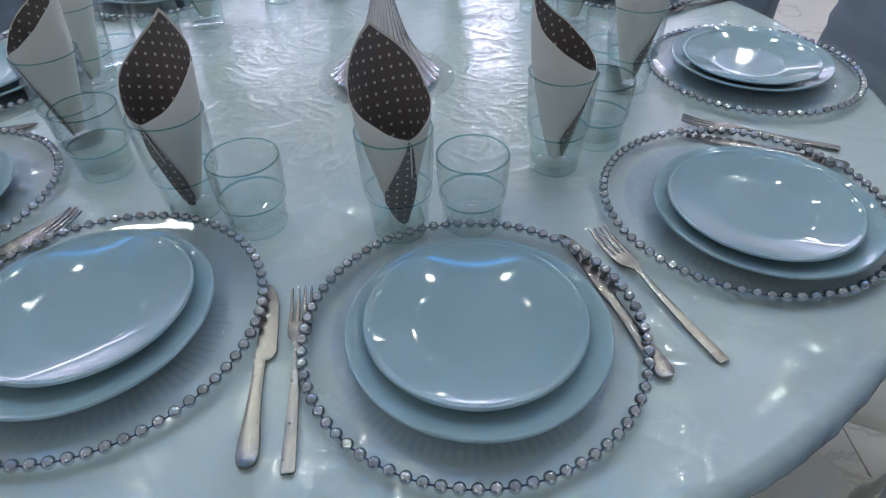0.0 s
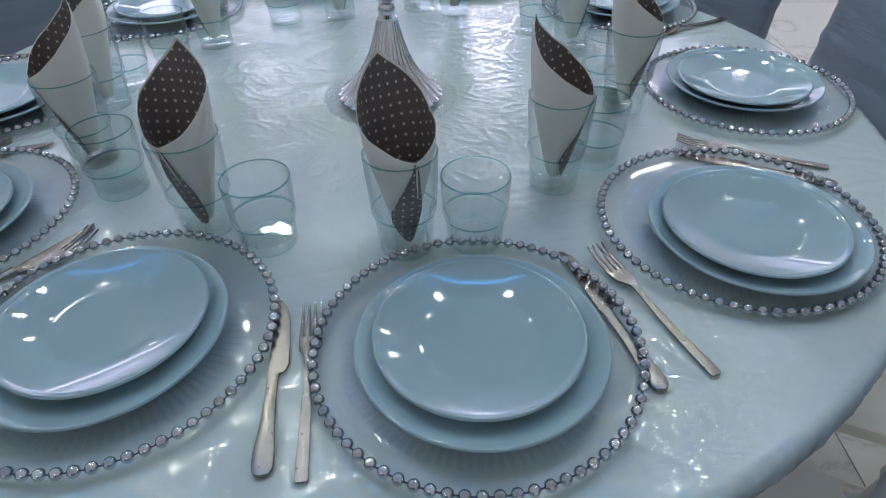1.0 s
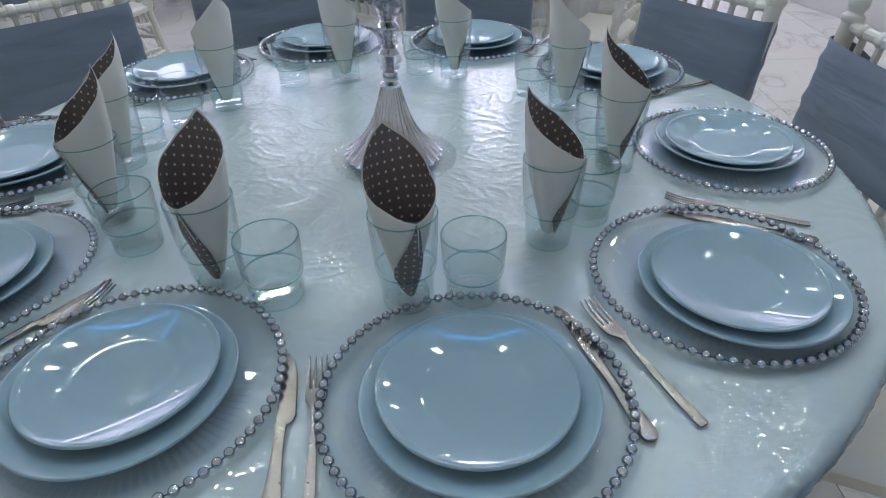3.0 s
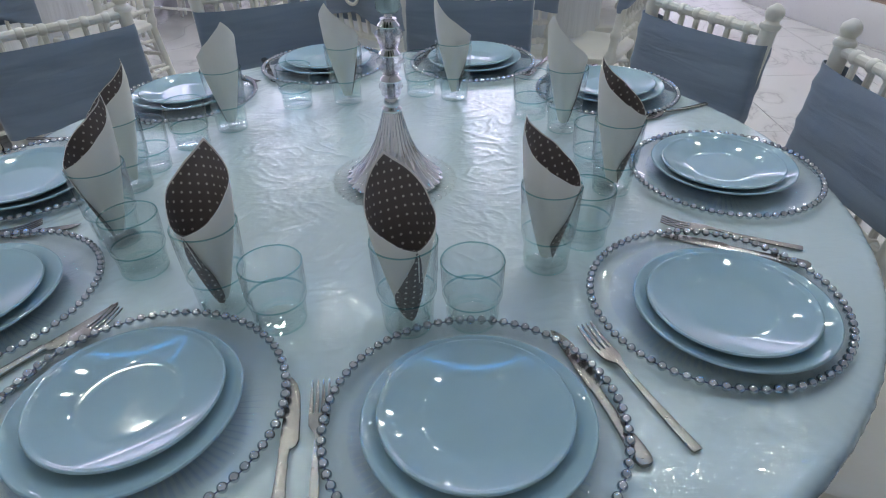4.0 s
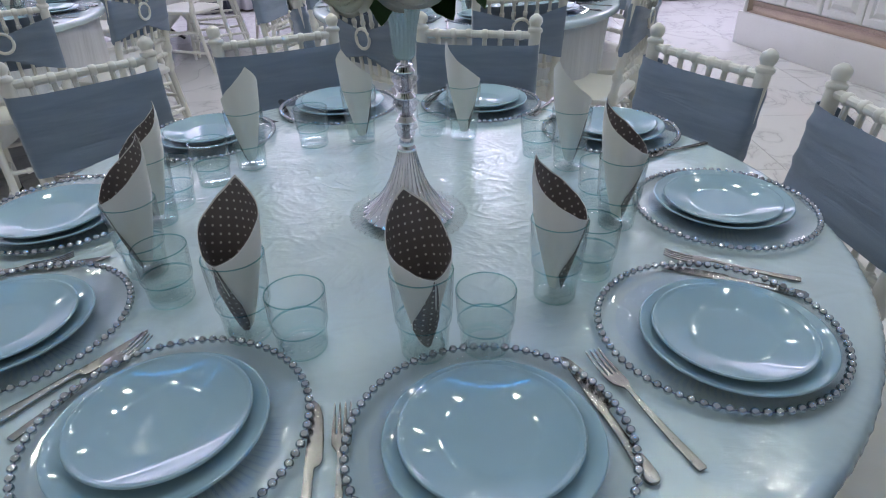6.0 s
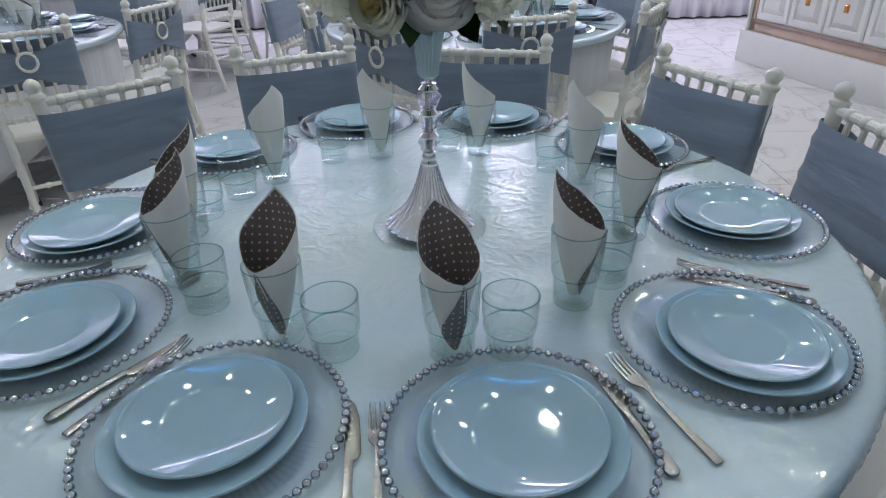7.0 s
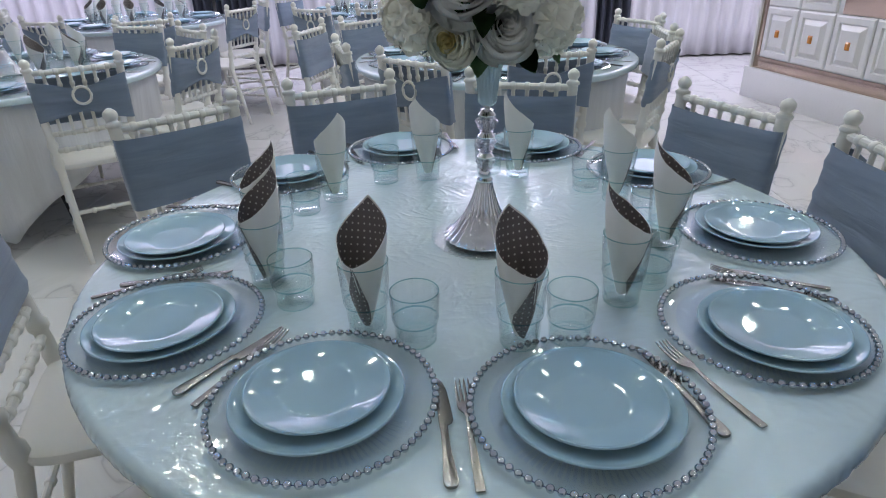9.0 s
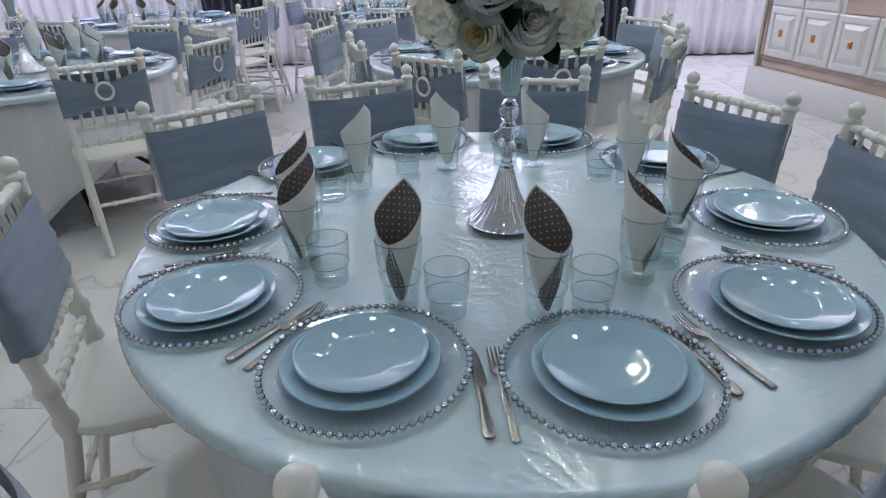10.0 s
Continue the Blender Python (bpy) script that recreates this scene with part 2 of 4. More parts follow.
def tube(points, radii, n=10, bm=None, caps=True):
    """A round bar along points, with a radius at each."""
    bm = bm or bmesh.new()
    pts = [Vector(p) for p in points]
    if isinstance(radii, (int, float)):
        radii = [radii] * len(pts)
    prev = None
    side = None
    for i, p in enumerate(pts):
        d = (pts[min(i + 1, len(pts) - 1)] - pts[max(i - 1, 0)]).normalized()
        if side is None:
            side = d.cross(Vector((0.13, 0.27, 1)) if abs(d.z) < 0.9 else Vector((0, 1, 0))).normalized()
        side = (side - d * side.dot(d)).normalized()
        up = d.cross(side)
        cur = [bm.verts.new(p + (side * math.cos(2 * math.pi * k / n) + up * math.sin(2 * math.pi * k / n)) * radii[i]) for k in range(n)]
        if prev:
            bridge(bm, prev, cur)
        elif caps:
            bm.faces.new(cur)
        prev = cur
    if caps:
        bm.faces.new(prev[::-1])
    return bm


def box(x0, x1, y0, y1, z0, z1, bevel=0.0, bm=None):
    own = bmesh.new()
    bmesh.ops.create_cube(own, size=1)
    for v in own.verts:
        v.co = Vector(((x0 + x1) / 2 + v.co.x * (x1 - x0), (y0 + y1) / 2 + v.co.y * (y1 - y0), (z0 + z1) / 2 + v.co.z * (z1 - z0)))
    if bevel:
        bmesh.ops.bevel(own, geom=own.edges[:], offset=bevel, segments=2, affect="EDGES", profile=0.5)
    if bm is None:
        return own
    me = bpy.data.meshes.new("temp")
    own.to_mesh(me)
    own.free()
    bm.from_mesh(me)
    bpy.data.meshes.remove(me)
    return bm


def turned(p0, p1, r, rings=(), n=10, swell=1.45, bm=None):
    """A turned bar from p0 to p1, with beads at the given fractions."""
    p0, p1 = Vector(p0), Vector(p1)
    length = (p1 - p0).length
    stops = [(0.0, r), (1.0, r)]
    for f in rings:
        w = 0.010 / length
        stops += [(f - w, r), (f - w * 0.8, r * (1 + 0.6 * (swell - 1))), (f - w * 0.4, r * swell), (f + w * 0.4, r * swell), (f + w * 0.8, r * (1 + 0.6 * (swell - 1))), (f + w, r)]
    stops.sort()
    return tube([p0.lerp(p1, f) for f, _ in stops], [rr for _, rr in stops], n, bm)


# ---- the hall ----
X0, X1, Y0, Y1 = -7.0, 5.2, -5.4, 6.9
TILE = 0.8
floor_ob = tagged(part("floor", box(X0, X1, Y0, Y1, -0.12, -0.006), GROUT, smooth=False), "polished white marble tile floor with grey veins", "floor", kind="structure")
for nm, bx in (("wall_north", (X0, X1, Y1, Y1 + 0.2, -0.12, CEIL)), ("wall_south", (X0, X1, Y0 - 0.2, Y0, -0.12, CEIL)),
               ("wall_west", (X0 - 0.2, X0, Y0 - 0.2, Y1 + 0.2, -0.12, CEIL)), ("wall_east", (X1, X1 + 0.2, Y0 - 0.2, Y1 + 0.2, -0.12, CEIL))):
    tagged(part(nm, box(*bx), WALLPAINT, smooth=False), "plain white painted hall wall", "wall", kind="structure")

# ceiling with a sunk middle field, edged by a blue light strip
RX0, RX1, RY0, RY1 = -1.95, 2.4, 0.27, 4.4
bm = bmesh.new()
for bx in ((X0, RX0, Y0, Y1), (RX1, X1, Y0, Y1), (RX0, RX1, Y0, RY0), (RX0, RX1, RY1, Y1)):
    box(*bx, CEIL, CEIL + 0.2, bm=bm)
box(RX0 - 0.1, RX1 + 0.1, RY0 - 0.1, RY1 + 0.1, CEIL + 0.2, CEIL + 0.3, bm=bm)
tagged(part("ceiling", bm, WALLPAINT, smooth=False), "white plaster ceiling with a sunk middle field", "ceiling", kind="structure")
strip = thing("light_strip", "blue glowing light strip along the sunk ceiling field", "light strip")
for a, b in (((RX0, RY0), (RX1, RY0)), ((RX1, RY0 - 0.014), (RX1, RY0 + 0.55)), ((RX0, RY0 - 0.014), (RX0, RY0 + 0.55))):
    part("light_bar", tube([(*a, CEIL - 0.012), (*b, CEIL - 0.012)], 0.008, 8), LED_BLUE, strip)

down = thing("downlight", "small round white ceiling downlight, lit", "downlight", pose(-5.6, -4.4, CEIL), "ceiling downlights")
part("trim_ring", lathe([(0.040, -0.001), (0.055, -0.001), (0.057, -0.007), (0.052, -0.011), (0.042, -0.009)], 24, True), CHAIR, down)
part("lens", lathe([(0, -0.006), (0.038, -0.006), (0.038, -0.001), (0, -0.001)], 20), LAMP, down)
SPOTS = [(x + 0.07 * math.sin(7 * x + 3 * y), y + 0.06 * math.cos(5 * x - 4 * y)) for x in (-1.3, -0.75, -0.15, 0.7, 1.4, 2.1) for y in (0.62, 1.3, 2.0, 2.9) if (x, y) != (0.7, 2.0)]
# two unseen rows behind the camera, added to brighten the bouquet's front
SPOTS += [(x, y) for x in (-3.4, -2.2, -1.1, -0.1, 0.9, 1.9, 3.0) for y in (-3.3, -4.6)]
# the last four are added fill for the dark floor and skirts at left
SPOTS += [(0.85, 5.60), (-1.1, 5.0), (-4.6, 2.6), (-5.4, 5.2), (-5.3, 1.3), (-2.9, 2.3), (4.4, 1.2), (3.0, 0.1), (-2.6, 0.3), (-3.4, -0.9), (-2.2, -2.1), (-1.9, -1.0), (-3.2, 1.0)]
for x, y in SPOTS:
    inside = RX0 < x < RX1 and RY0 < y < RY1
    copy_thing(down, pose(x, y, CEIL + (0.2 if inside else 0.0)))
for x, y, up in ((0.73, 2.11, 0.2), (2.46, 3.29, 0.0), (3.42, 5.58, 0.0), (-1.88, 1.58, 0.2)):
    tagged(copy_thing(down, pose(x, y, CEIL + up) @ Matrix.Scale(1.7, 4)), "large round white ceiling downlight, lit")

# violet-white area lights added to wash the curtains; no fixture is seen there
# the narrow one at 0.50 is set for the bright streak in the film
for cx, w, deep in ((-4.6, 3.6, 0.5), (-2.1, 1.2, 0.5), (0.50, 0.8, 0.30), (3.2, 2.4, 0.5)):
    lamp = bpy.data.lights.new("added_curtain_wash", "AREA")
    lamp.shape, lamp.size, lamp.size_y, lamp.energy, lamp.color = "RECTANGLE", w, deep, 75 * w / 3 if w > 1 else 48, (0.80, 0.77, 1.0)
    ob = new("added_curtain_wash_light", lamp)
    ob.matrix_basis = look((cx, 6.1, 3.2), (cx, 6.62, 0.6))
    tagged(ob, "added violet-white area light that washes the curtains, no fixture seen", "light bar")


def curtain(name, label, x0, x1, y, mat, pleat=0.17, depth=0.034, lean=0.0):
    bm = bmesh.new()
    n = max(8, int((x1 - x0) / pleat * 8))
    rows = []
    rnd = random.Random(int(x0 * 97 + 500))
    ph = [rnd.uniform(-0.7, 0.7) for _ in range(n + 1)]
    for z in (0.015, 0.3, 0.9, 1.8, 3.1):
        row = []
        for i in range(n + 1):
            f = i / n
            x = x0 + (x1 - x0) * f
            s = math.sin(2 * math.pi * (x - x0) / pleat + 0.9 * math.sin(x * 3.1) + 0.25 * ph[i])
            row.append(bm.verts.new((x + 0.012 * math.sin(x * 9 + z), y + depth * s * (1.15 - 0.12 * z) + 0.02 * math.sin(x * 2.3) + lean * (3.1 - z), z)))
        rows.append(row)
    for a, b in zip(rows, rows[1:]):
        for i in range(n):
            bm.faces.new((a[i], a[i + 1], b[i + 1], b[i]))
    ob = part(name, bm, mat, angle=80)
    mod = ob.modifiers.new("thickness", "SOLIDIFY")
    mod.thickness = 0.004
    return tagged(ob, label, "curtain", "hall curtains")


curtain("sheer_curtain", "white sheer pleated curtain reaching the floor", -6.9, -3.05, 6.62, SHEER)
curtain("drape", "dark slate blue pleated drape reaching the floor", -3.15, -2.90, 6.56, DARK, 0.09, 0.04)
curtain("drape", "dark slate blue pleated drape reaching the floor", -2.85, -2.36, 6.50, DARK, 0.10, 0.045)
curtain("sheer_curtain", "white sheer pleated curtain reaching the floor", -2.78, 1.75, 6.66, SHEER)
curtain("drape", "dark slate blue pleated drape reaching the floor", 1.62, 2.02, 6.52, DARK, 0.10, 0.045)
curtain("sheer_curtain", "white sheer pleated curtain reaching the floor", 1.95, 5.1, 6.66, SHEER)

# white wall unit with raised panels, amber crystals and bronze mirror bands
UNIT_L, UNIT_H = 4.6, 1.45
unit = thing("bar_counter", "white panelled counter with bronze mirror bands and amber crystals", "counter",
             Matrix.Translation((2.596, 4.549, 0)) @ Matrix.Rotation(math.atan2(-0.9697, 0.2443), 4, "Z"))
part("plinth", box(0.0, UNIT_L, 0.0, 0.75, 0.0, 0.262, 0.006), PANELPAINT, unit)
part("carcass", box(0.08, UNIT_L, 0.035, 0.75, 0.262, UNIT_H, 0.0), PANELPAINT, unit, smooth=False)
part("edge_trim", box(0.055, 0.08, 0.0, 0.75, 0.262, UNIT_H, 0.003), PANELPAINT, unit)
part("mirror_band", box(0.08, UNIT_L, 0.022, 0.035, 0.262, 0.362, 0.002), BRONZE, unit, "bronze mirror band")
part("mirror_band", box(0.08, 0.135, 0.022, 0.035, 0.366, UNIT_H, 0.002), BRONZE, unit, "bronze mirror band")
part("mirror_field", box(0.935, UNIT_L, 0.022, 0.035, 0.785, UNIT_H, 0.002), BRONZE, unit, "bronze mirror field")


def raised_panel(w, h):
    bm = bmesh.new()
    prev = None
    for inset, y in ((0.0, 0.0), (0.0, -0.014), (0.012, -0.022), (0.05, -0.024), (0.062, -0.010), (0.10, -0.034), (0.118, -0.034)):
        cur = [bm.verts.new((sx * (w / 2 - inset), y, sz * (h / 2 - inset))) for sx, sz in ((-1, -1), (1, -1), (1, 1), (-1, 1))]
        if prev:
            bridge(bm, prev, cur)
        prev = cur
    bm.faces.new(prev)
    return mesh_of("raised_panel", bm, PANELPAINT, True, 20)


def gem():
    bm = bmesh.new()
    a = [bm.verts.new((sx * 0.022, -0.034, sz * 0.03)) for sx, sz in ((-1, -1), (1, -1), (1, 1), (-1, 1))]
    b = [bm.verts.new((sx * 0.012, -0.046, sz * 0.02)) for sx, sz in ((-1, -1), (1, -1), (1, 1), (-1, 1))]
    bridge(bm, a, b)
    bm.faces.new(b)
    return mesh_of("crystal", bm, AMBER, False)


PANEL, GEM = raised_panel(0.36, 0.41), gem()
for k in range(12):
    for row in range(3):
        if row and k > 1:
            continue
        s, z = 0.328 + 0.371 * k, 0.572 + 0.418 * row
        if s > UNIT_L - 0.2:
            continue
        p = part("raised_panel", PANEL, None, unit, "", Matrix.Translation((s, 0.035, z)))
        part("crystal", GEM, None, p, "amber crystal" if k == 0 and row == 0 else "")

# ---- round tables ----
T = 0.76
R_TABLE = 0.788


def wrinkle(x, y):
    """Height of the loose film's creases: short straight ridges in three crossing directions, each strong in patches."""
    wx, wy = x + 0.006 * noise.noise((x * 24, y * 24, 1.7)), y + 0.006 * noise.noise((x * 24, y * 24, 8.2))
    total, weight = 0.0, 0.0
    for k, turn in enumerate((0.25, 1.20, -0.75)):
        c, d = math.cos(turn), math.sin(turn)
        u, v = c * wx + d * wy, -d * wx + c * wy
        w = max(0.05, 0.5 + 1.3 * noise.noise((x * 9, y * 9, 3.1 + 7.3 * k))) ** 5
        big = noise.noise((u * 19, v * 47, 0.4 + 11 * k))
        mid = noise.noise((u * 70, v * 128, 5.5 + 11 * k))
        total += w * (0.0009 * (1 - 2 * abs(big)) ** 2 + 0.00025 * (1 - 2 * abs(mid)))
        weight += w
    calm = 0.45 + 0.55 * min(1.0, max(0.0, 0.5 + 1.6 * noise.noise((x * 6.5, y * 6.5, 21.0))))
    return calm * total / weight


def table_top(r, fine):
    bm = bmesh.new()
    n, rings = (1200, 270) if fine else (200, 50)
    prof = [(0.0, 0.0)] + [((r - 0.016) * (k + 1) / rings, 0.0) for k in range(rings)]
    flat = len(prof)
    prof += [(r - 0.010, -0.0012), (r - 0.005, -0.004), (r - 0.0015, -0.009), (r, -0.015), (r, -0.021), (r - 0.001, -0.027), (r - 0.004, -0.031), (r - 0.012, -0.033), (r - 0.05, -0.033), (0.0, -0.033)]

    def wave(k, a):
        return 0.0019 * noise.noise((60 * math.cos(a), 60 * math.sin(a), k * 0.5)) if flat <= k < flat + 7 else 0.0
    lathe(prof, n, wave=wave, bm=bm)
    for v in bm.verts:
        if v.co.z > -0.008:
            v.co.z += wrinkle(v.co.x, v.co.y) - 0.0006
    return bm


def skirt(r, short, drop, a0, seed):
    """A square cloth laid under the top one: four hanging corners, short between them, falling in soft folds."""
    bm = bmesh.new()
    n, m = 240, 9
    rnd = random.Random(seed)
    ph = [rnd.uniform(0, 6.28) for _ in range(4)]
    rows = []
    for j in range(m + 1):
        row = []
        for i in range(n):
            a = 2 * math.pi * i / n
            c = abs(math.cos(2 * (a - a0)))
            low = short + drop * (max(0.0, 1 - (math.acos(min(1, c)) / (math.pi / 2)) ** 0.8)) ** 1.15
            z = -0.036 - low * j / m
            f = j / m * low / (short + drop)
            rr = r - 0.05 * f + f * (0.045 * math.sin(8 * a + 0.8 * math.sin(3 * a + ph[0])) + 0.016 * math.sin(21 * a + ph[1]))
            row.append(bm.verts.new((rr * math.cos(a), rr * math.sin(a), z)))
        rows.append(row)
    for a, b in zip(rows, rows[1:]):
        bridge(bm, a, b)
    return bm


def round_table(x, y, r, label, short, drop, a0, seed):
    ob = thing("round_table", label, "table", pose(x, y, T), "round banquet tables")
    part("tabletop", table_top(r, seed == 1), FILM, ob, "pale blue cloth under clear crinkled film", angle=60)
    s = part("skirt", skirt(r - 0.045, short, drop, radians(a0), seed), SKIRT, ob, "white hanging tablecloth", angle=80)
    s.modifiers.new("thickness", "SOLIDIFY").thickness = 0.003
    for k in range(4):
        c, d = math.cos(radians(45 + 90 * k)), math.sin(radians(45 + 90 * k))
        path = [(c * q, d * q, z) for q, z in ((0.30, -0.045), (0.34, -0.25), (0.38, -0.45), (0.45, -0.60), (0.56, -0.70), (0.62, -0.748))]
        part("leg", tube(path, 0.014, 10), BLACK, ob, "black bent metal leg")
    return ob


round_table(0.015, -0.072, R_TABLE, "round banquet table with pale blue cloth under crinkled clear film", 0.03, 0.36, -42, 1)
FAR = [(-2.48, 2.13, 0.79), (0.20, 2.35, 0.79), (-2.95, 4.75, 0.80), (-0.75, 5.1, 0.80), (-5.0, 3.7, 0.80)]
for k, (x, y, r) in enumerate(FAR):
    round_table(x, y, r, "round banquet table in the hall with a long white draped cloth", 0.32, 0.38, 20 + 13 * k, 5 + k)


# ---- tableware ----
N_BEAD = 72


def charger_disc():
    bm = bmesh.new()
    n = 180
    radii = (0.02, 0.05, 0.078, 0.082, 0.100, 0.118, 0.134, 0.137, 0.148, 0.1545)
    top, bot = [], []
    for r in radii:
        lift = 0.003 * max(0.0, (r - 0.137) / 0.02)
        zt = 0.0058 + lift
        top.append(ring_verts(bm, n, r, zt))
        rib = 0.0016 if 0.081 < r < 0.135 else 0.0
        ring = ring_verts(bm, n, r, 0.0022 + lift)
        for i, v in enumerate(ring):
            v.co.z -= rib if i % 2 else -rib
        bot.append(ring)
    for a, b in zip(top, top[1:]):
        bridge(bm, a, b)
    for k, (a, b) in enumerate(zip(bot, bot[1:])):
        for i in range(n):
            f = bm.faces.new((a[i], b[i], b[(i + 1) % n], a[(i + 1) % n]))
            if 0.078 <= radii[k] < 0.13 and i % 2 == 0:
                f.material_index = 1
    bridge(bm, top[-1], bot[-1])
    bm.faces.new(top[0])
    bm.faces.new(bot[0][::-1])
    return mesh_of("disc", bm, (CHARGER, CHARGER_RIB), True, 50)


CHARGER_RIB = clear("clear_charger_rib", (0.87, 0.90, 0.99), 0.05, 1.4, 0.0, 0.3)


def ball(r, u=12, v=8):
    bm = bmesh.new()
    bmesh.ops.create_uvsphere(bm, u_segments=u, v_segments=v, radius=r)
    return bm


BEAD = mesh_of("bead", ball(0.0057, 16, 12), SILVER, True, 80)
DISC = charger_disc()
CORD = mesh_of("cord", lathe([(0.1590, 0.0085), (0.1600, 0.0078), (0.1610, 0.0085), (0.1600, 0.0095)], 66, True), THREAD)
bm = bmesh.new()
for i in range(N_BEAD):
    a = 2 * math.pi * i / N_BEAD
    bmesh.ops.create_icosphere(bm, subdivisions=1, radius=0.0052, matrix=Matrix.Translation((0.16 * math.cos(a), 0.16 * math.sin(a), 0.0088)))
BEAD_RING = mesh_of("bead_ring", bm, SILVER)


def charger(m, near):
    ob = thing("charger_plate", "clear ribbed charger plate edged with silver beads", "charger plate", m, "charger plates")
    d = part("disc", DISC, None, ob, "clear ribbed disc")
    part("cord", CORD, None, ob, "dark thread")
    if near:
        for i in range(N_BEAD):
            a = 2 * math.pi * i / N_BEAD
            part("bead", BEAD, None, ob, "", Matrix.Translation((0.16 * math.cos(a), 0.16 * math.sin(a), 0.0088)))
    else:
        part("bead_ring", BEAD_RING, None, ob, "silver beads")
    return ob


def plate_mesh(r, foot, rise, well):
    """Flat well, a soft crease, then a broad straight rim with a rounded lip."""
    prof = [(0, 0.0025), (foot - 0.006, 0.0025), (foot - 0.004, 0.0), (foot, 0.0), (foot + 0.002, 0.0022), (r * 0.75, rise * 0.30), (r * 0.9, rise * 0.66), (r - 0.002, rise - 0.0042), (r, rise - 0.0022),
            (r - 0.0008, rise - 0.0004), (r - 0.0018, rise), (r - 0.0030, rise - 0.00015)]
    # the rim's slope grows slowly from the well's crease to the lip
    z, steps = rise - 0.0009, 30
    for k in range(steps):
        f = 0.945 - 0.945 * k / steps
        slope = 0.0 if f < 0.47 else min(1.0, (f - 0.47) / 0.09) * math.tan(radians(12.5 + 6.0 * (f - 0.58) / 0.37))
        z = max(well, z - slope * r * 0.945 / steps)
        prof.append((r * f, z))
    prof.append((0, z))
    return mesh_of("plate", lathe(prof, 96), CERAMIC, True, 50)


DINNER, SALAD = plate_mesh(0.1225, 0.072, 0.0195, 0.0050), plate_mesh(0.1028, 0.060, 0.0210, 0.0050)


def tumbler_mesh(h, rb, rs, rt, hs):
    """Stacking tumbler: narrow foot, a step, then a wider cup."""
    w = 0.0021
    prof = [(0, 0.0012), (rb - 0.004, 0.0008), (rb - 0.001, 0.0), (rb, 0.002), (rs, hs - 0.004), (rs + 0.0022, hs - 0.001), (rs + 0.0032, hs + 0.002), (rs + 0.0033, hs + 0.006), (rt, h - 0.0012), (rt - 0.0006, h), (rt - w + 0.0006, h), (rt - w, h - 0.0012),
            (rs + 0.0033 - w, hs + 0.006), (rs - w - 0.0005, hs - 0.002), (rb - w, 0.013), (rb - 0.006, 0.0095), (0, 0.0088)]
    bm = lathe(prof, 56)
    bm.faces.ensure_lookup_table()
    finish(bm, True, 40)
    for f in bm.faces:
        c = f.calc_center_median()
        q = math.hypot(c.x, c.y)
        if c.z > h - 0.0013 or abs(c.z - hs - 0.0002) < 0.0012 or (c.z < 0.0018 and q > rb - 0.003) or (0.0095 < c.z < 0.0135 and q > rb - 0.0075 and q < rb - 0.0015):
            f.material_index = 1 if c.z > 0.02 else 2
    lower = bm.copy()
    for v in lower.verts:
        r = math.hypot(v.co.x, v.co.y)
        if 0.008 < v.co.z < hs - 0.0025 and 0.01 < r < rb - 0.0015:
            a = math.atan2(v.co.y, v.co.x)
            s = 1 + 0.035 * math.cos(14 * a) + 0.02 * math.cos(9 * a + 1.0)
            v.co.x, v.co.y = v.co.x * s, v.co.y * s
    for half, keep in ((bm, lambda z: z > hs), (lower, lambda z: z <= hs)):
        bmesh.ops.delete(half, geom=[f for f in half.faces if not keep(f.calc_center_median().z)], context="FACES")
    return mesh_of("cup", bm, (GLASS, GLASS_EDGE), recalc=False), mesh_of("foot", lower, (GLASS_FOOT, GLASS_EDGE, GLASS_RING), recalc=False)


TALL = tumbler_mesh(0.130, 0.0315, 0.0345, 0.0415, 0.054)
SHORT = tumbler_mesh(0.092, 0.0335, 0.0350, 0.0400, 0.039)


# napkin: a paper square rolled to a cone, white outside and dotted inside
def cone_r(z):
    f = max(0.0, min(1.0, (z - 0.010) / 0.130))
    return 0.007 + 0.0315 * f ** 0.85 + max(0.0, z - 0.145) * 0.085


def nap_top(a, lip=0.132, tip=0.226):
    f = abs(math.atan2(math.sin(a), math.cos(a))) / math.pi
    return lip + (tip - lip) * (0.25 * f + 0.75 * f ** 1.55)


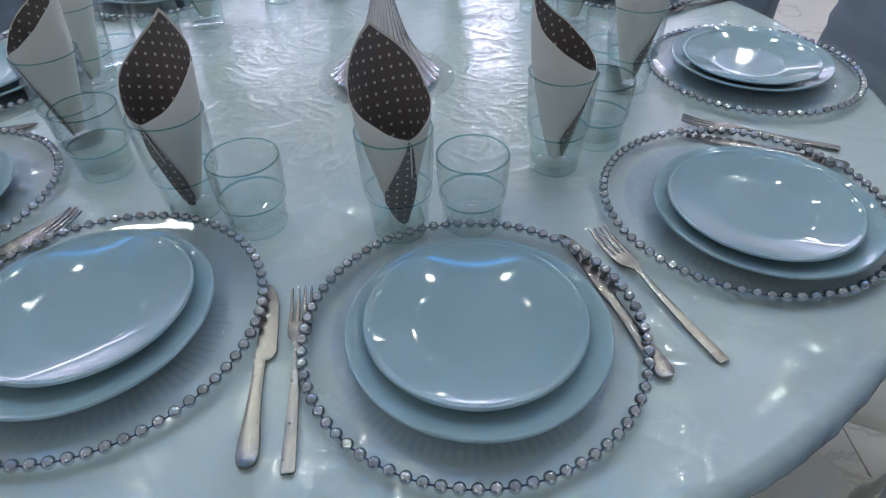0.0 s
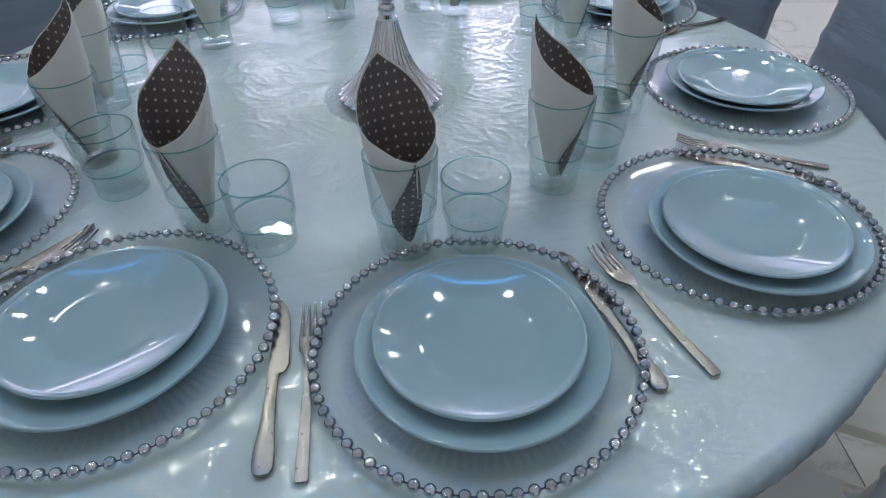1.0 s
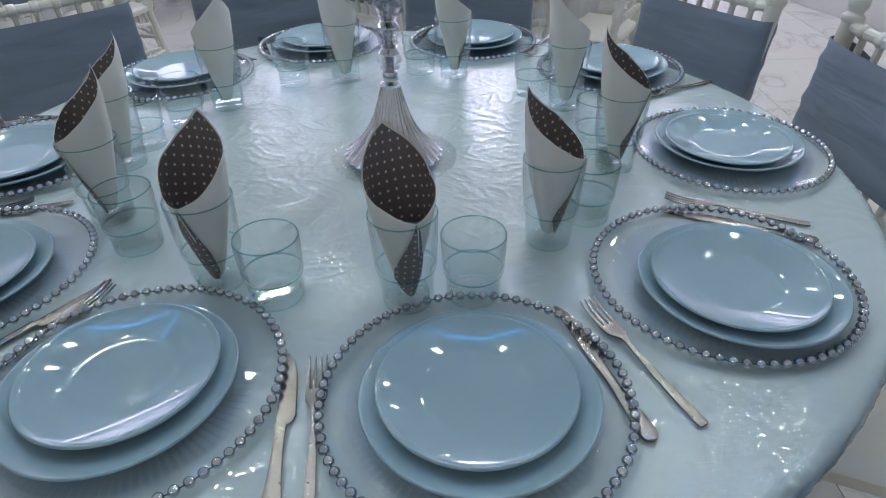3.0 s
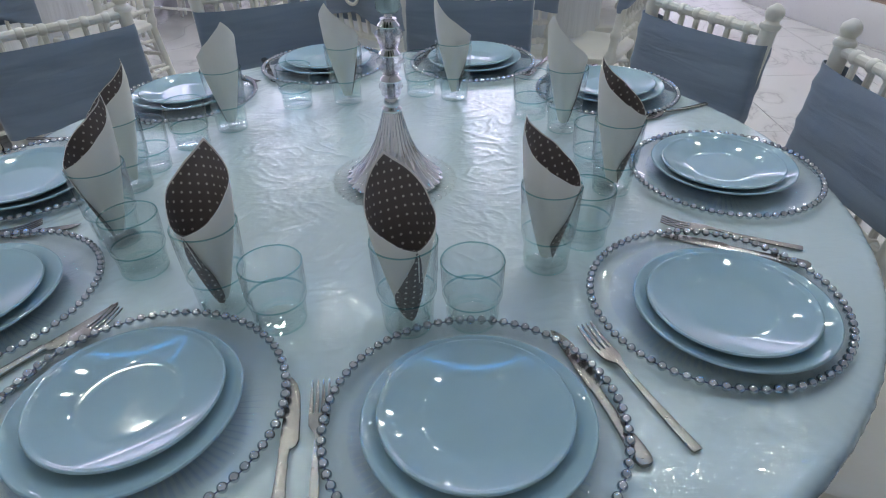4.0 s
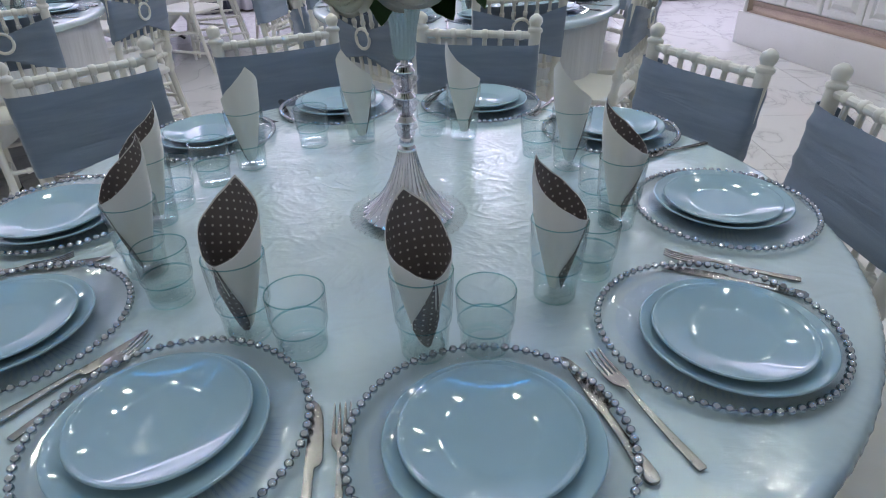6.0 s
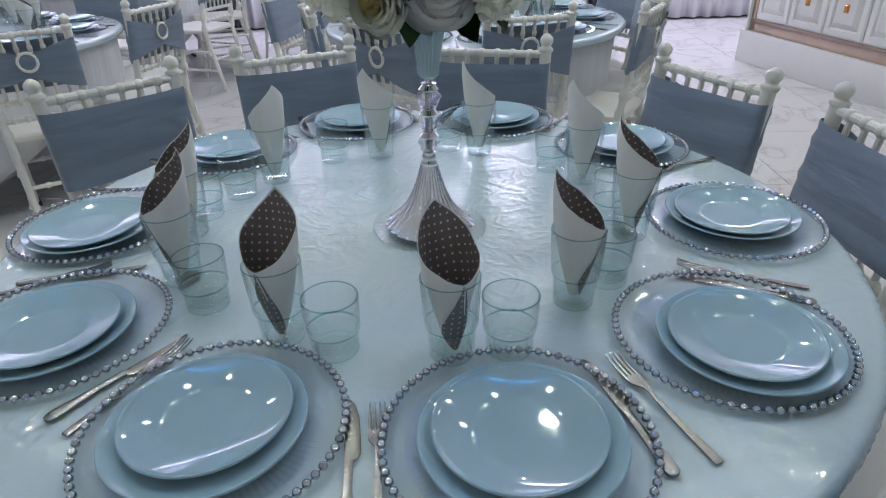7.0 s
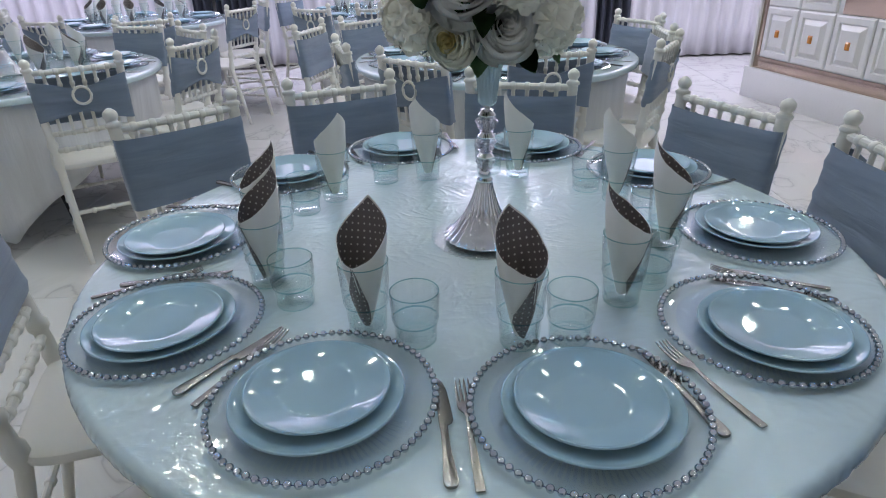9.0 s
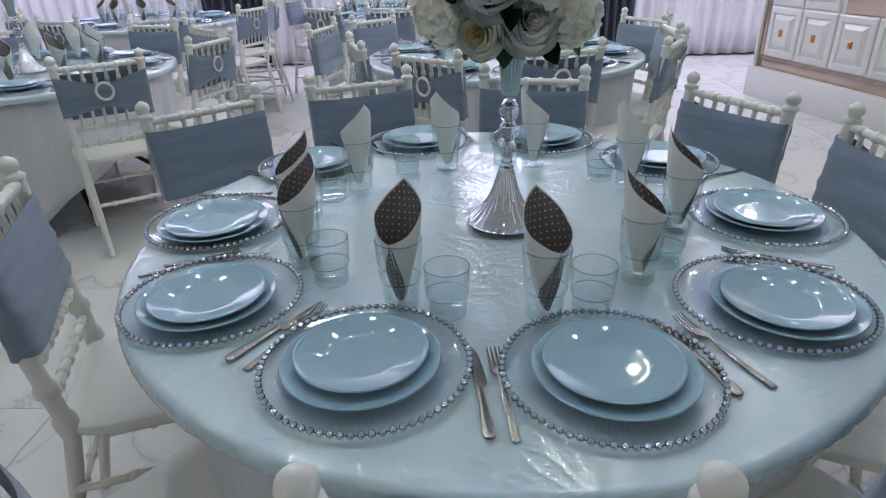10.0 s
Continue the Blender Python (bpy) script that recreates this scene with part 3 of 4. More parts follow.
def napkin_layer(offset, inner, seed, margin):
    rnd = random.Random(seed)
    bm = bmesh.new()
    uvl = bm.loops.layers.uv.new("paper")
    n, m = 72, 22
    grid, flat = [], []
    for j in range(m + 1):
        row, frow = [], []
        for i in range(n + 1):
            a = -math.pi + 2 * math.pi * i / n
            top = nap_top(a) - (margin * abs(a) / math.pi - 0.0013 * (1 - abs(a) / math.pi) if inner else 0.0) - 0.0004 * math.sin(9 * a + seed)
            z = 0.012 + (top - 0.012) * j / m
            r = cone_r(z) + offset + 0.0012 * (j / m) * math.sin(3 * a + seed) + 0.0008 * math.sin(5 * a + 14 * z + seed)
            # the tip bends a little inwards
            lean = 0.010 * max(0.0, (z - 0.18) / 0.06) ** 2
            row.append(bm.verts.new((r * math.cos(a) + lean, r * math.sin(a), z)))
            slant = math.hypot(z, cone_r(z))
            aa = a if a >= 0 else a + 2 * math.pi
            th = (aa - math.pi) * 0.28
            frow.append((slant * math.sin(th) + 0.2, slant * math.cos(th) + 0.01))
        grid.append(row)
        flat.append(frow)
    for j in range(m):
        for i in range(n):
            f = bm.faces.new((grid[j][i], grid[j][i + 1], grid[j + 1][i + 1], grid[j + 1][i]))
            ids = ((j, i), (j, i + 1), (j + 1, i + 1), (j + 1, i))
            for lp, (jj, ii) in zip(f.loops, ids):
                u, w = flat[jj][ii]
                lp[uvl].uv = (u, w)
    bmesh.ops.remove_doubles(bm, verts=bm.verts, dist=0.00002)
    return bm


def napkin_flap(seed):
    """The dotted lining that shows where the paper's edge folds over in front."""
    bm = bmesh.new()
    uvl = bm.loops.layers.uv.new("paper")
    rows = ((0.131, 0.000, 0.0012), (0.118, 0.001, 0.0035), (0.10, -0.001, 0.0075), (0.08, -0.003, 0.012), (0.06, -0.005, 0.0165), (0.042, -0.005, 0.0165), (0.026, -0.001, 0.012), (0.014, 0.002, 0.007), (0.008, 0.003, 0.003))
    grid = []
    for z, mid, half in rows:
        r = cone_r(z) + 0.0028
        half = min(half * 1.2, 1.2 * r)
        grid.append([(bm.verts.new((r * math.cos(c / r), r * math.sin(c / r), z)), (c * 1.2 + 0.3, z * 1.2)) for c in (mid + half * (k / 4 - 1) for k in range(9))])
    for a, b in zip(grid, grid[1:]):
        for i in range(8):
            f = bm.faces.new((b[i][0], b[i + 1][0], a[i + 1][0], a[i][0]))
            for lp, v in zip(f.loops, (b[i], b[i + 1], a[i + 1], a[i])):
                lp[uvl].uv = v[1]
    return bm


def seam(seed):
    pts = [(cone_r(z) + 0.0024, 0.004 * (0.14 - z) / 0.14 * 3, z) for z in (0.133, 0.12, 0.10, 0.08)]
    return tube(pts, [0.0008, 0.001, 0.001, 0.0006], 6)


def solid(bm, t):
    bmesh.ops.recalc_face_normals(bm, faces=bm.faces)
    bmesh.ops.solidify(bm, geom=bm.faces[:], thickness=t)
    return bm


NAPKINS = []
for s in range(3):
    NAPKINS.append((mesh_of("outer_layer", solid(napkin_layer(0.0, False, s, 0.0), 0.0005), PAPER, True, 60),
                    mesh_of("lining", solid(napkin_layer(-0.0011, True, s, 0.0040), 0.0004), DOTS, True, 60),
                    mesh_of("flap", solid(napkin_flap(s), 0.0005), DOTS, True, 60), mesh_of("seam", seam(s), PAPER)))


def napkin(m, style):
    ob = thing("rolled_napkin", "white paper napkin with charcoal polka-dot lining rolled in a tumbler", "napkin", m, "rolled napkins")
    for nm, me, lb in zip(("outer_layer", "lining", "flap", "folded_edge"), NAPKINS[style], ("", "charcoal polka-dot lining", "folded-over dotted flap", "")):
        part(nm, me, None, ob, lb)
    return ob


# cutlery
def strip_bar(sections, bm=None, thick=0.0022):
    """A flat bar along y from (y, half width, z, crown)."""
    bm = bm or bmesh.new()
    prev = None
    for y, hw, z, *side in sections:
        c = side[0] if side else 0.0
        cur = [bm.verts.new(p) for p in ((c - hw, y, z), (c - hw * 0.94, y, z + thick * 0.8), (c - hw * 0.6, y, z + thick), (c + hw * 0.6, y, z + thick), (c + hw * 0.94, y, z + thick * 0.8), (c + hw, y, z), (c + hw * 0.6, y, z - 0.0003), (c - hw * 0.6, y, z - 0.0003))]
        if prev:
            bridge(bm, prev, cur)
        else:
            bm.faces.new(cur[::-1])
        prev = cur
    bm.faces.new(prev)
    return bm


FORK_BODY = mesh_of("handle", strip_bar([(0, 0.0048, 0.0006), (0.0012, 0.0058, 0.0005), (0.004, 0.0062, 0.0004), (0.04, 0.0055, 0.0008), (0.08, 0.0044, 0.0022), (0.11, 0.0034, 0.0045), (0.122, 0.0030, 0.0062), (0.130, 0.0042, 0.0066), (0.136, 0.0078, 0.0058), (0.142, 0.0108, 0.0045), (0.150, 0.0118, 0.0034), (0.158, 0.0119, 0.0030)]), STEEL, True, 40)
TINES = [mesh_of("tine", strip_bar([(0.157, 0.0023, 0.003, x), (0.175, 0.0020, 0.0034, x * 1.0), (0.190, 0.0016, 0.0052, x), (0.199, 0.0012, 0.0072, x), (0.203, 0.0005, 0.0082, x)], thick=0.0018), STEEL, True, 40) for x in (-0.0095, -0.0032, 0.0032, 0.0095)]
KNIFE_HANDLE = mesh_of("handle", strip_bar([(0, 0.002, 0.0004), (0.001, 0.0052, 0.0004), (0.004, 0.0080, 0.0004), (0.010, 0.0095, 0.0005), (0.022, 0.0094, 0.0006), (0.045, 0.0070, 0.0008), (0.07, 0.0056, 0.0010), (0.095, 0.0052, 0.0010), (0.104, 0.0056, 0.0010), (0.108, 0.0064, 0.0009)], thick=0.0045), STEEL, True, 40)
KNIFE_BLADE = mesh_of("blade", strip_bar([(0.107, 0.0058, 0.0012), (0.111, 0.0088, 0.0013, 0.003), (0.118, 0.0102, 0.0013, 0.004), (0.15, 0.0095, 0.0013, 0.0034), (0.18, 0.0085, 0.0013, 0.0022), (0.198, 0.0062, 0.0013, 0.0), (0.208, 0.0030, 0.0013, -0.003), (0.211, 0.0006, 0.0013, -0.0048)], thick=0.0013), STEEL, True, 40)


def lay(end, tip):
    d = Vector((tip[0] - end[0], tip[1] - end[1], 0))
    return Matrix.Translation((end[0], end[1], T + 0.0014)) @ Matrix.Rotation(math.atan2(-d.x, d.y), 4, "Z")


def fork(m):
    ob = thing("fork", "stainless steel table fork on the film-covered table", "fork", m, "forks")
    part("handle", FORK_BODY, None, ob)
    for me in TINES:
        part("tine", me, None, ob)
    return ob


def knife(m):
    ob = thing("knife", "stainless steel table knife on the film-covered table", "knife", m, "knives")
    part("handle", KNIFE_HANDLE, None, ob)
    part("blade", KNIFE_BLADE, None, ob)
    return ob


def plate(name, me, label, group, m):
    ob = tagged(part(name, me, None), label, "plate", group)
    ob.matrix_basis = m
    return ob


def tumbler(meshes, label, m):
    ob = thing("tumbler", label, "tumbler", m, "tumblers")
    part("cup", meshes[0], None, ob)
    part("foot", meshes[1], None, ob)
    return ob


def polar(r, deg):
    return r * math.cos(radians(deg)), r * math.sin(radians(deg))


# angle, charger centre, tall tumbler, napkin's low side, short tumbler, fork, knife, the two plates' shift from the charger's centre
SETTINGS = [
    (-75.1, (0.162, -0.621), (0.085, -0.455), -62, (0.167, -0.445), ((0.012, -0.763), (-0.010, -0.560)), ((0.332, -0.676), (0.273, -0.488)), (0.004, -0.008), (0.0015, -0.004)),
    (-109.1, (-0.206, -0.598), (-0.165, -0.412), -108, (-0.082, -0.444), ((-0.391, -0.607), (-0.303, -0.419)), ((-0.022, -0.758), (-0.044, -0.560)), (-0.005, -0.007), (-0.005, 0.001)),
    (-40.7, (0.485, -0.425), (0.277, -0.329), -15, (0.342, -0.269), ((0.387, -0.658), (0.305, -0.471)), ((0.649, -0.349), (0.462, -0.262)), (0.0105, -0.029), (0.0055, -0.0315)),
    (-142.9, (-0.517, -0.393), (-0.380, -0.245), -140, (-0.309, -0.324), None, ((-0.429, -0.583), (-0.319, -0.422)), (0.0, -0.018), (0.002, -0.023)),
    (-177.2, (-0.630, -0.037), (-0.430, -0.070), -150, (-0.425, 0.005), None, ((-0.669, -0.257), (-0.472, -0.206)), (0.003, -0.033), (0.0045, -0.044)),
    (-5.7, (0.630, -0.065), (0.419, -0.112), -17, (0.400, -0.040), ((0.659, -0.305), (0.482, -0.231)), None, (-0.004, 0.004), (-0.011, -0.010)),
    (143.0, (-0.485, 0.365), (-0.325, 0.188), 140, (-0.383, 0.106), None, None, (0.004, -0.004), (0.003, -0.006)),
    (108.0, (-0.190, 0.585), (-0.095, 0.333), 52, (-0.209, 0.314), None, None, (0.004, -0.004), (0.003, -0.006)),
    (70.5, (0.205, 0.580), (0.153, 0.344), 18, (0.075, 0.375), None, None, (0.004, -0.004), (0.003, -0.006)),
    (34.4, (0.510, 0.350), (0.376, 0.150), 22, (0.318, 0.226), None, None, (0.004, -0.004), (0.003, -0.006)),
]


def frame_of(deg, u, v):
    c, s = math.cos(radians(deg)), math.sin(radians(deg))
    return (c * u - s * v, s * u + c * v)


def lay_setting(k, deg, centre, tall, low, short, fk, kn, big, small, near, origin=(0, 0), seed=0):
    rnd = random.Random(seed * 31 + k)
    ox, oy = origin

    def off(p):
        return (p[0] + ox, p[1] + oy)
    centre, tall, short = off(centre), off(tall), off(short)
    fk = fk or (frame_of(deg, 0.742, -0.184), frame_of(deg, 0.540, -0.157))
    kn = kn or (frame_of(deg, 0.742, 0.150), frame_of(deg, 0.536, 0.140))
    charger(pose(*centre, T + 0.0012, 0, 0, rnd.uniform(0, 5)), near)
    plate("dinner_plate", DINNER, "pale blue glossy dinner plate on a beaded charger", "dinner plates", pose(centre[0] + big[0], centre[1] + big[1], T + 0.0075, 0, 0, rnd.uniform(0, 360)))
    plate("salad_plate", SALAD, "pale blue glossy salad plate stacked on a dinner plate", "salad plates", pose(centre[0] + small[0], centre[1] + small[1], T + 0.0138, 0, 0, rnd.uniform(0, 360)))
    tumbler(TALL, "tall clear stacking tumbler holding a rolled napkin", pose(*tall, T + 0.0008))
    tumbler(SHORT, "short clear empty stacking tumbler", pose(*short, T + 0.0008))
    napkin(pose(*tall, T + 0.004, 0, 0, low) @ Matrix.Diagonal((1, 1, 1 + rnd.uniform(-0.02, 0.02), 1)), k % 3)
    fork(lay(*map(off, fk)))
    knife(lay(*map(off, kn)))


for k, row in enumerate(SETTINGS):
    lay_setting(k, *row, near=True)
for t_i, (fx, fy, fr) in enumerate(FAR):
    turn0 = (11, 25, 5, 17, 30)[t_i]
    for k in range(10):
        deg = turn0 + 36 * k
        lay_setting(k, deg, polar(fr - 0.215, deg), polar(fr - 0.40, deg - 6), deg + 15, polar(fr - 0.40, deg + 7), None, None, (0.004, -0.004), (0.001, -0.006), near=False, origin=(fx, fy), seed=t_i + 1)

# ---- vase with a bouquet ----
def vase(m):
    ob = thing("vase", "tall silvered glass trumpet vase with crystal rings and fluted foot", "vase", m, "tall vases")
    prof = [(0, 0.0075), (0.080, 0.0075), (0.083, 0.009), (0.0815, 0.0125), (0.0745, 0.017), (0.066, 0.0255), (0.053, 0.040), (0.0405, 0.059), (0.0305, 0.081), (0.0232, 0.104), (0.0185, 0.122), (0.0162, 0.135), (0, 0.136)]

    def flute(k, a):
        return 0.055 * prof[k][0] * abs(math.sin(13 * a)) if 3 <= k < 11 else 0.0
    part("foot", lathe(prof, 156, wave=flute), CHROME, ob, "fluted silvered foot", angle=60)
    # clear foot plate, ribbed outwards to a scalloped rim
    disc = [(0, 0.001), (0.102, 0.001), (0.108, 0.003), (0.1095, 0.006), (0.106, 0.0085), (0.098, 0.0075), (0.090, 0.0062), (0, 0.006)]

    def scallop(k, a):
        return 0.0028 * math.cos(44 * a) if 2 <= k < 5 else 0.0
    bm = lathe(disc, 264, wave=scallop)
    for v in bm.verts:
        r = math.hypot(v.co.x, v.co.y)
        if v.co.z > 0.0058 and r > 0.089:
            v.co.z += 0.0012 * math.cos(44 * math.atan2(v.co.y, v.co.x))
    part("foot_plate", bm, FOOT_PLATE, ob, "clear ribbed glass foot plate", angle=30)
    part("collar", lathe([(0.006, 0.134), (0.0165, 0.134), (0.017, 0.138), (0.012, 0.143), (0.0135, 0.150), (0.011, 0.158), (0.006, 0.159)], 28, True), CHROME, ob)
    for z, r in ((0.173, 0.0205), (0.215, 0.0225), (0.257, 0.0235)):
        part("crystal_ring", lathe([(0.0068, z - 0.016), (r * 0.58, z - 0.015), (r * 0.80, z - 0.009), (r * 0.74, z - 0.006), (r, z + 0.003), (r * 0.93, z + 0.007), (r * 0.55, z + 0.012), (0.0068, z + 0.013)], 14, True), CRYSTAL, ob, "faceted clear crystal", smooth=False)
    for z in (0.186, 0.228, 0.272):
        part("metal_ring", lathe([(0.006, z), (0.0175, z), (0.018, z + 0.002), (0.0115, z + 0.010), (0.0135, z + 0.012), (0.006, z + 0.013)], 28, True), CHROME, ob)
    part("stem", tube([(0, 0, 0.135), (0, 0, 0.305)], 0.0065, 16), CHROME, ob)
    tp = [(0.0, 0.278), (0.015, 0.278), (0.019, 0.284), (0.0185, 0.300), (0.021, 0.325), (0.026, 0.352), (0.034, 0.382), (0.046, 0.412), (0.062, 0.440), (0.060, 0.442), (0.044, 0.413), (0.032, 0.383), (0.024, 0.353), (0.016, 0.320), (0.0, 0.312)]

    def rib(k, a):
        return 0.07 * tp[k][0] * abs(math.sin(10 * a)) if 3 <= k < 9 else 0.0
    part("trumpet", lathe([(a, b + 0.016) for a, b in tp], 120, wave=rib), TRUMPET, ob, "pale blue fluted glass", angle=60)
    return ob


FOOT_PLATE = clear("clear_foot_plate", (0.985, 0.987, 0.99), 0.01, 1.8)
TRUMPET = mottled("pale_silvered_glass", (0.50, 0.62, 0.66), 0.16, 0.05, 12, 80, 0.0, 0.55)
vase(pose(0.041, -0.066, T, 0, 1.6, 0))
vase(pose(FAR[0][0] + 0.05, FAR[0][1] - 0.05, T))


def petal_sheet(bm, m, w, h, cup, curl, ruffle, rnd, nu=6, nv=5, mat=0):
    """One petal: a cupped sheet with a rolled, wavy edge; stands along +z, opens towards +y."""
    ph = rnd.uniform(0, 6.28)
    grid = []
    for j in range(nv + 1):
        v = j / nv
        row = []
        for i in range(nu + 1):
            u = i / nu * 2 - 1
            half = w * (0.35 + 0.65 * math.sin(min(1.0, v * 1.25) * math.pi / 2)) * (1 - 0.30 * max(0, v - 0.72) / 0.28)
            x = u * half
            y = cup * (u * u - 0.3) * w * v * -1 + curl * max(0, v - 0.55) ** 2 * h * 3.0 + ruffle * math.sin(3.4 * u + ph) * v * v
            z = h * v * (1 - 0.12 * u * u)
            row.append(bm.verts.new(m @ Vector((x, y, z))))
        grid.append(row)
    for j in range(nv):
        for i in range(nu):
            f = bm.faces.new((grid[j][i], grid[j][i + 1], grid[j + 1][i + 1], grid[j + 1][i]))
            f.material_index = mat


def rose_bloom(r, seed, heart):
    """A full rose: tight shells of overlapping petals round a small heart, lips rolled outwards; opens along +z."""
    rnd = random.Random(seed)
    bm = bmesh.new()
    nu, nv = 10, 7
    for ring in range(7):
        count = (2, 2, 3, 3, 4, 4, 5)[ring]
        rho = r * (0.08, 0.17, 0.28, 0.41, 0.56, 0.73, 0.90)[ring]
        top = r * (0.58, 0.62, 0.63, 0.60, 0.53, 0.40, 0.18)[ring]
        base = -0.45 * r - 0.05 * r * ring
        curl = (0.05, 0.07, 0.10, 0.14, 0.18, 0.24, 0.30)[ring] * r
        for k in range(count):
            mid = 2 * math.pi * k / count + ring * 0.83 + rnd.uniform(-0.12, 0.12)
            width = 2 * math.pi / count * 0.74
            lift, ph, side = rnd.uniform(-0.07, 0.08) * r, rnd.uniform(0, 6.28), rnd.uniform(-0.03, 0.04) * r
            grid = []
            for j in range(nv + 1):
                v = j / nv
                row = []
                for i in range(nu + 1):
                    u = i / nu * 2 - 1
                    a = mid + u * width * (0.45 + 0.55 * math.sin(math.pi * min(1, v * 1.1) / 2))
                    rad = rho * (0.30 + 0.70 * math.sin(v * math.pi / 2) ** 0.8) + 0.085 * r * u + side + curl * max(0.0, (v - 0.62) / 0.38) ** 2 * (1 - 0.3 * u * u) + 0.035 * r * math.sin(4 * u + ph) * v
                    z = base + (top + lift - base) * (v - 0.10 * v * v * v) * (1 - 0.16 * u * u * v) - 0.35 * curl * max(0.0, (v - 0.8) / 0.2) ** 2
                    row.append(bm.verts.new((rad * math.cos(a), rad * math.sin(a), z)))
                grid.append(row)
            for j in range(nv):
                for i in range(nu):
                    f = bm.faces.new((grid[j][i], grid[j][i + 1], grid[j + 1][i + 1], grid[j + 1][i]))
                    f.material_index = 1 if heart and ring < 3 else 0
    bmesh.ops.solidify(bm, geom=bm.faces[:], thickness=0.0006)
    return bm


def floret_cluster(r, seed):
    """A hydrangea head: a dome of four-petalled florets."""
    rnd = random.Random(seed)
    bm = bmesh.new()
    for k in range(54):
        z = 1 - 1.6 * (k + 0.5) / 54
        a = 2.39996 * k
        q = math.sqrt(max(0, 1 - z * z))
        d = Vector((q * math.cos(a), q * math.sin(a), z))
        base = Matrix.Translation(d * r * rnd.uniform(0.72, 0.92)) @ d.to_track_quat("Z", "Y").to_matrix().to_4x4() @ pose(0, 0, 0, rnd.uniform(-18, 18), rnd.uniform(-18, 18), rnd.uniform(0, 90))
        for p in range(4):
            petal_sheet(bm, base @ pose(0, 0, 0, 0, 0, 90 * p) @ pose(0, 0, 0, -68 + rnd.uniform(-12, 12), 0, 0), r * 0.235, r * 0.36, 0.25, 0.14, 0.004, rnd, 5, 4)
        bmesh.ops.create_icosphere(bm, subdivisions=1, radius=r * 0.035, matrix=base @ Matrix.Translation((0, 0, r * 0.05)))
    return bm


def leaf_mesh(seed):
    bm = bmesh.new()
    grid = []
    for j in range(9):
        v = j / 8
        hw = 0.021 * math.sin(math.pi * v ** 0.8) + 0.0006
        row = []
        for i in range(5):
            u = i / 2 - 1
            row.append(bm.verts.new((u * (hw + (0.0012 if j % 2 else 0) * abs(u)), 0.062 * v, 0.006 * abs(u) * math.sin(math.pi * v) - 0.016 * v * v)))
        grid.append(row)
    for j in range(8):
        for i in range(4):
            bm.faces.new((grid[j][i], grid[j][i + 1], grid[j + 1][i + 1], grid[j + 1][i]))
    bmesh.ops.solidify(bm, geom=bm.faces[:], thickness=0.0006)
    return mesh_of("leaf", bm, LEAF, True, 60)


bouquet = thing("bouquet", "round bouquet of white roses and hydrangeas with green leaves", "bouquet", pose(0.040, -0.070, 1.249))
CORE = part("foliage_core", ball(0.085, 16, 10), LEAF, bouquet)
LEAFS = leaf_mesh(1)


def aim(d, r, roll=0.0):
    d = Vector(d).normalized()
    return Matrix.Translation(d * r) @ d.to_track_quat("Z", "Y").to_matrix().to_4x4() @ pose(0, 0, 0, 0, 0, roll)


WROSE = mesh_of("rose", rose_bloom(0.058, 3, False), (PETAL_WHITE, PETAL_YELLOW), True, 70)
YROSE = mesh_of("rose", rose_bloom(0.043, 8, True), (PETAL, PETAL_YELLOW), True, 70)
HYDR = [mesh_of("hydrangea", floret_cluster(0.062, s), PETAL, True, 70) for s in (2, 5)]
BLOOMS = [("rose", WROSE, (0.24, -0.90, -0.26), 0.125, "white rose"), ("rose", YROSE, (-0.44, -0.86, -0.42), 0.142, "ivory rose with a yellow heart"),
          ("rose", WROSE, (-0.25, -0.92, 0.16), 0.128, "white rose"), ("hydrangea", HYDR[0], (-0.88, -0.36, -0.18), 0.132, "ivory hydrangea"),
          ("hydrangea", HYDR[1], (0.88, -0.46, -0.25), 0.128, "ivory hydrangea"), ("hydrangea", HYDR[0], (0.34, -0.86, 0.34), 0.128, "ivory hydrangea"),
          ("rose", WROSE, (-0.7, 0.55, -0.2), 0.125, ""), ("rose", YROSE, (0.7, 0.55, -0.2), 0.125, ""), ("hydrangea", HYDR[1], (0.0, 0.95, -0.15), 0.125, ""),
          ("rose", YROSE, (0.78, -0.45, 0.45), 0.13, ""), ("rose", WROSE, (-0.68, -0.4, 0.55), 0.13, ""), ("hydrangea", HYDR[0], (0.1, 0.1, 1.0), 0.12, ""), ("rose", YROSE, (0.1, 0.75, 0.6), 0.125, ""), ("hydrangea", HYDR[1], (-0.95, 0.2, 0.2), 0.12, ""), ("hydrangea", HYDR[0], (0.95, 0.25, 0.25), 0.12, "")]
for i, (nm, me, d, r, lb) in enumerate(BLOOMS):
    face = Vector((d[0], d[1], d[2] + 0.38)).normalized()
    part(nm, me, None, bouquet, lb, Matrix.Translation(Vector(d).normalized() * r) @ face.to_track_quat("Z", "Y").to_matrix().to_4x4() @ pose(0, 0, 0, 0, 0, 40 * i))
rl = random.Random(4)
for i in range(58):
    a, z = 2.39996 * i, 1 - 1.9 * (i + 0.5) / 58
    q = math.sqrt(1 - z * z)
    d = (q * math.cos(a), q * math.sin(a), z)
    part("leaf", LEAFS, None, bouquet, "", aim(d, 0.118, rl.uniform(0, 360)) @ pose(0, 0, 0, rl.uniform(5, 40), 0, 0) @ Matrix.Scale(rl.uniform(0.55, 0.85), 4))
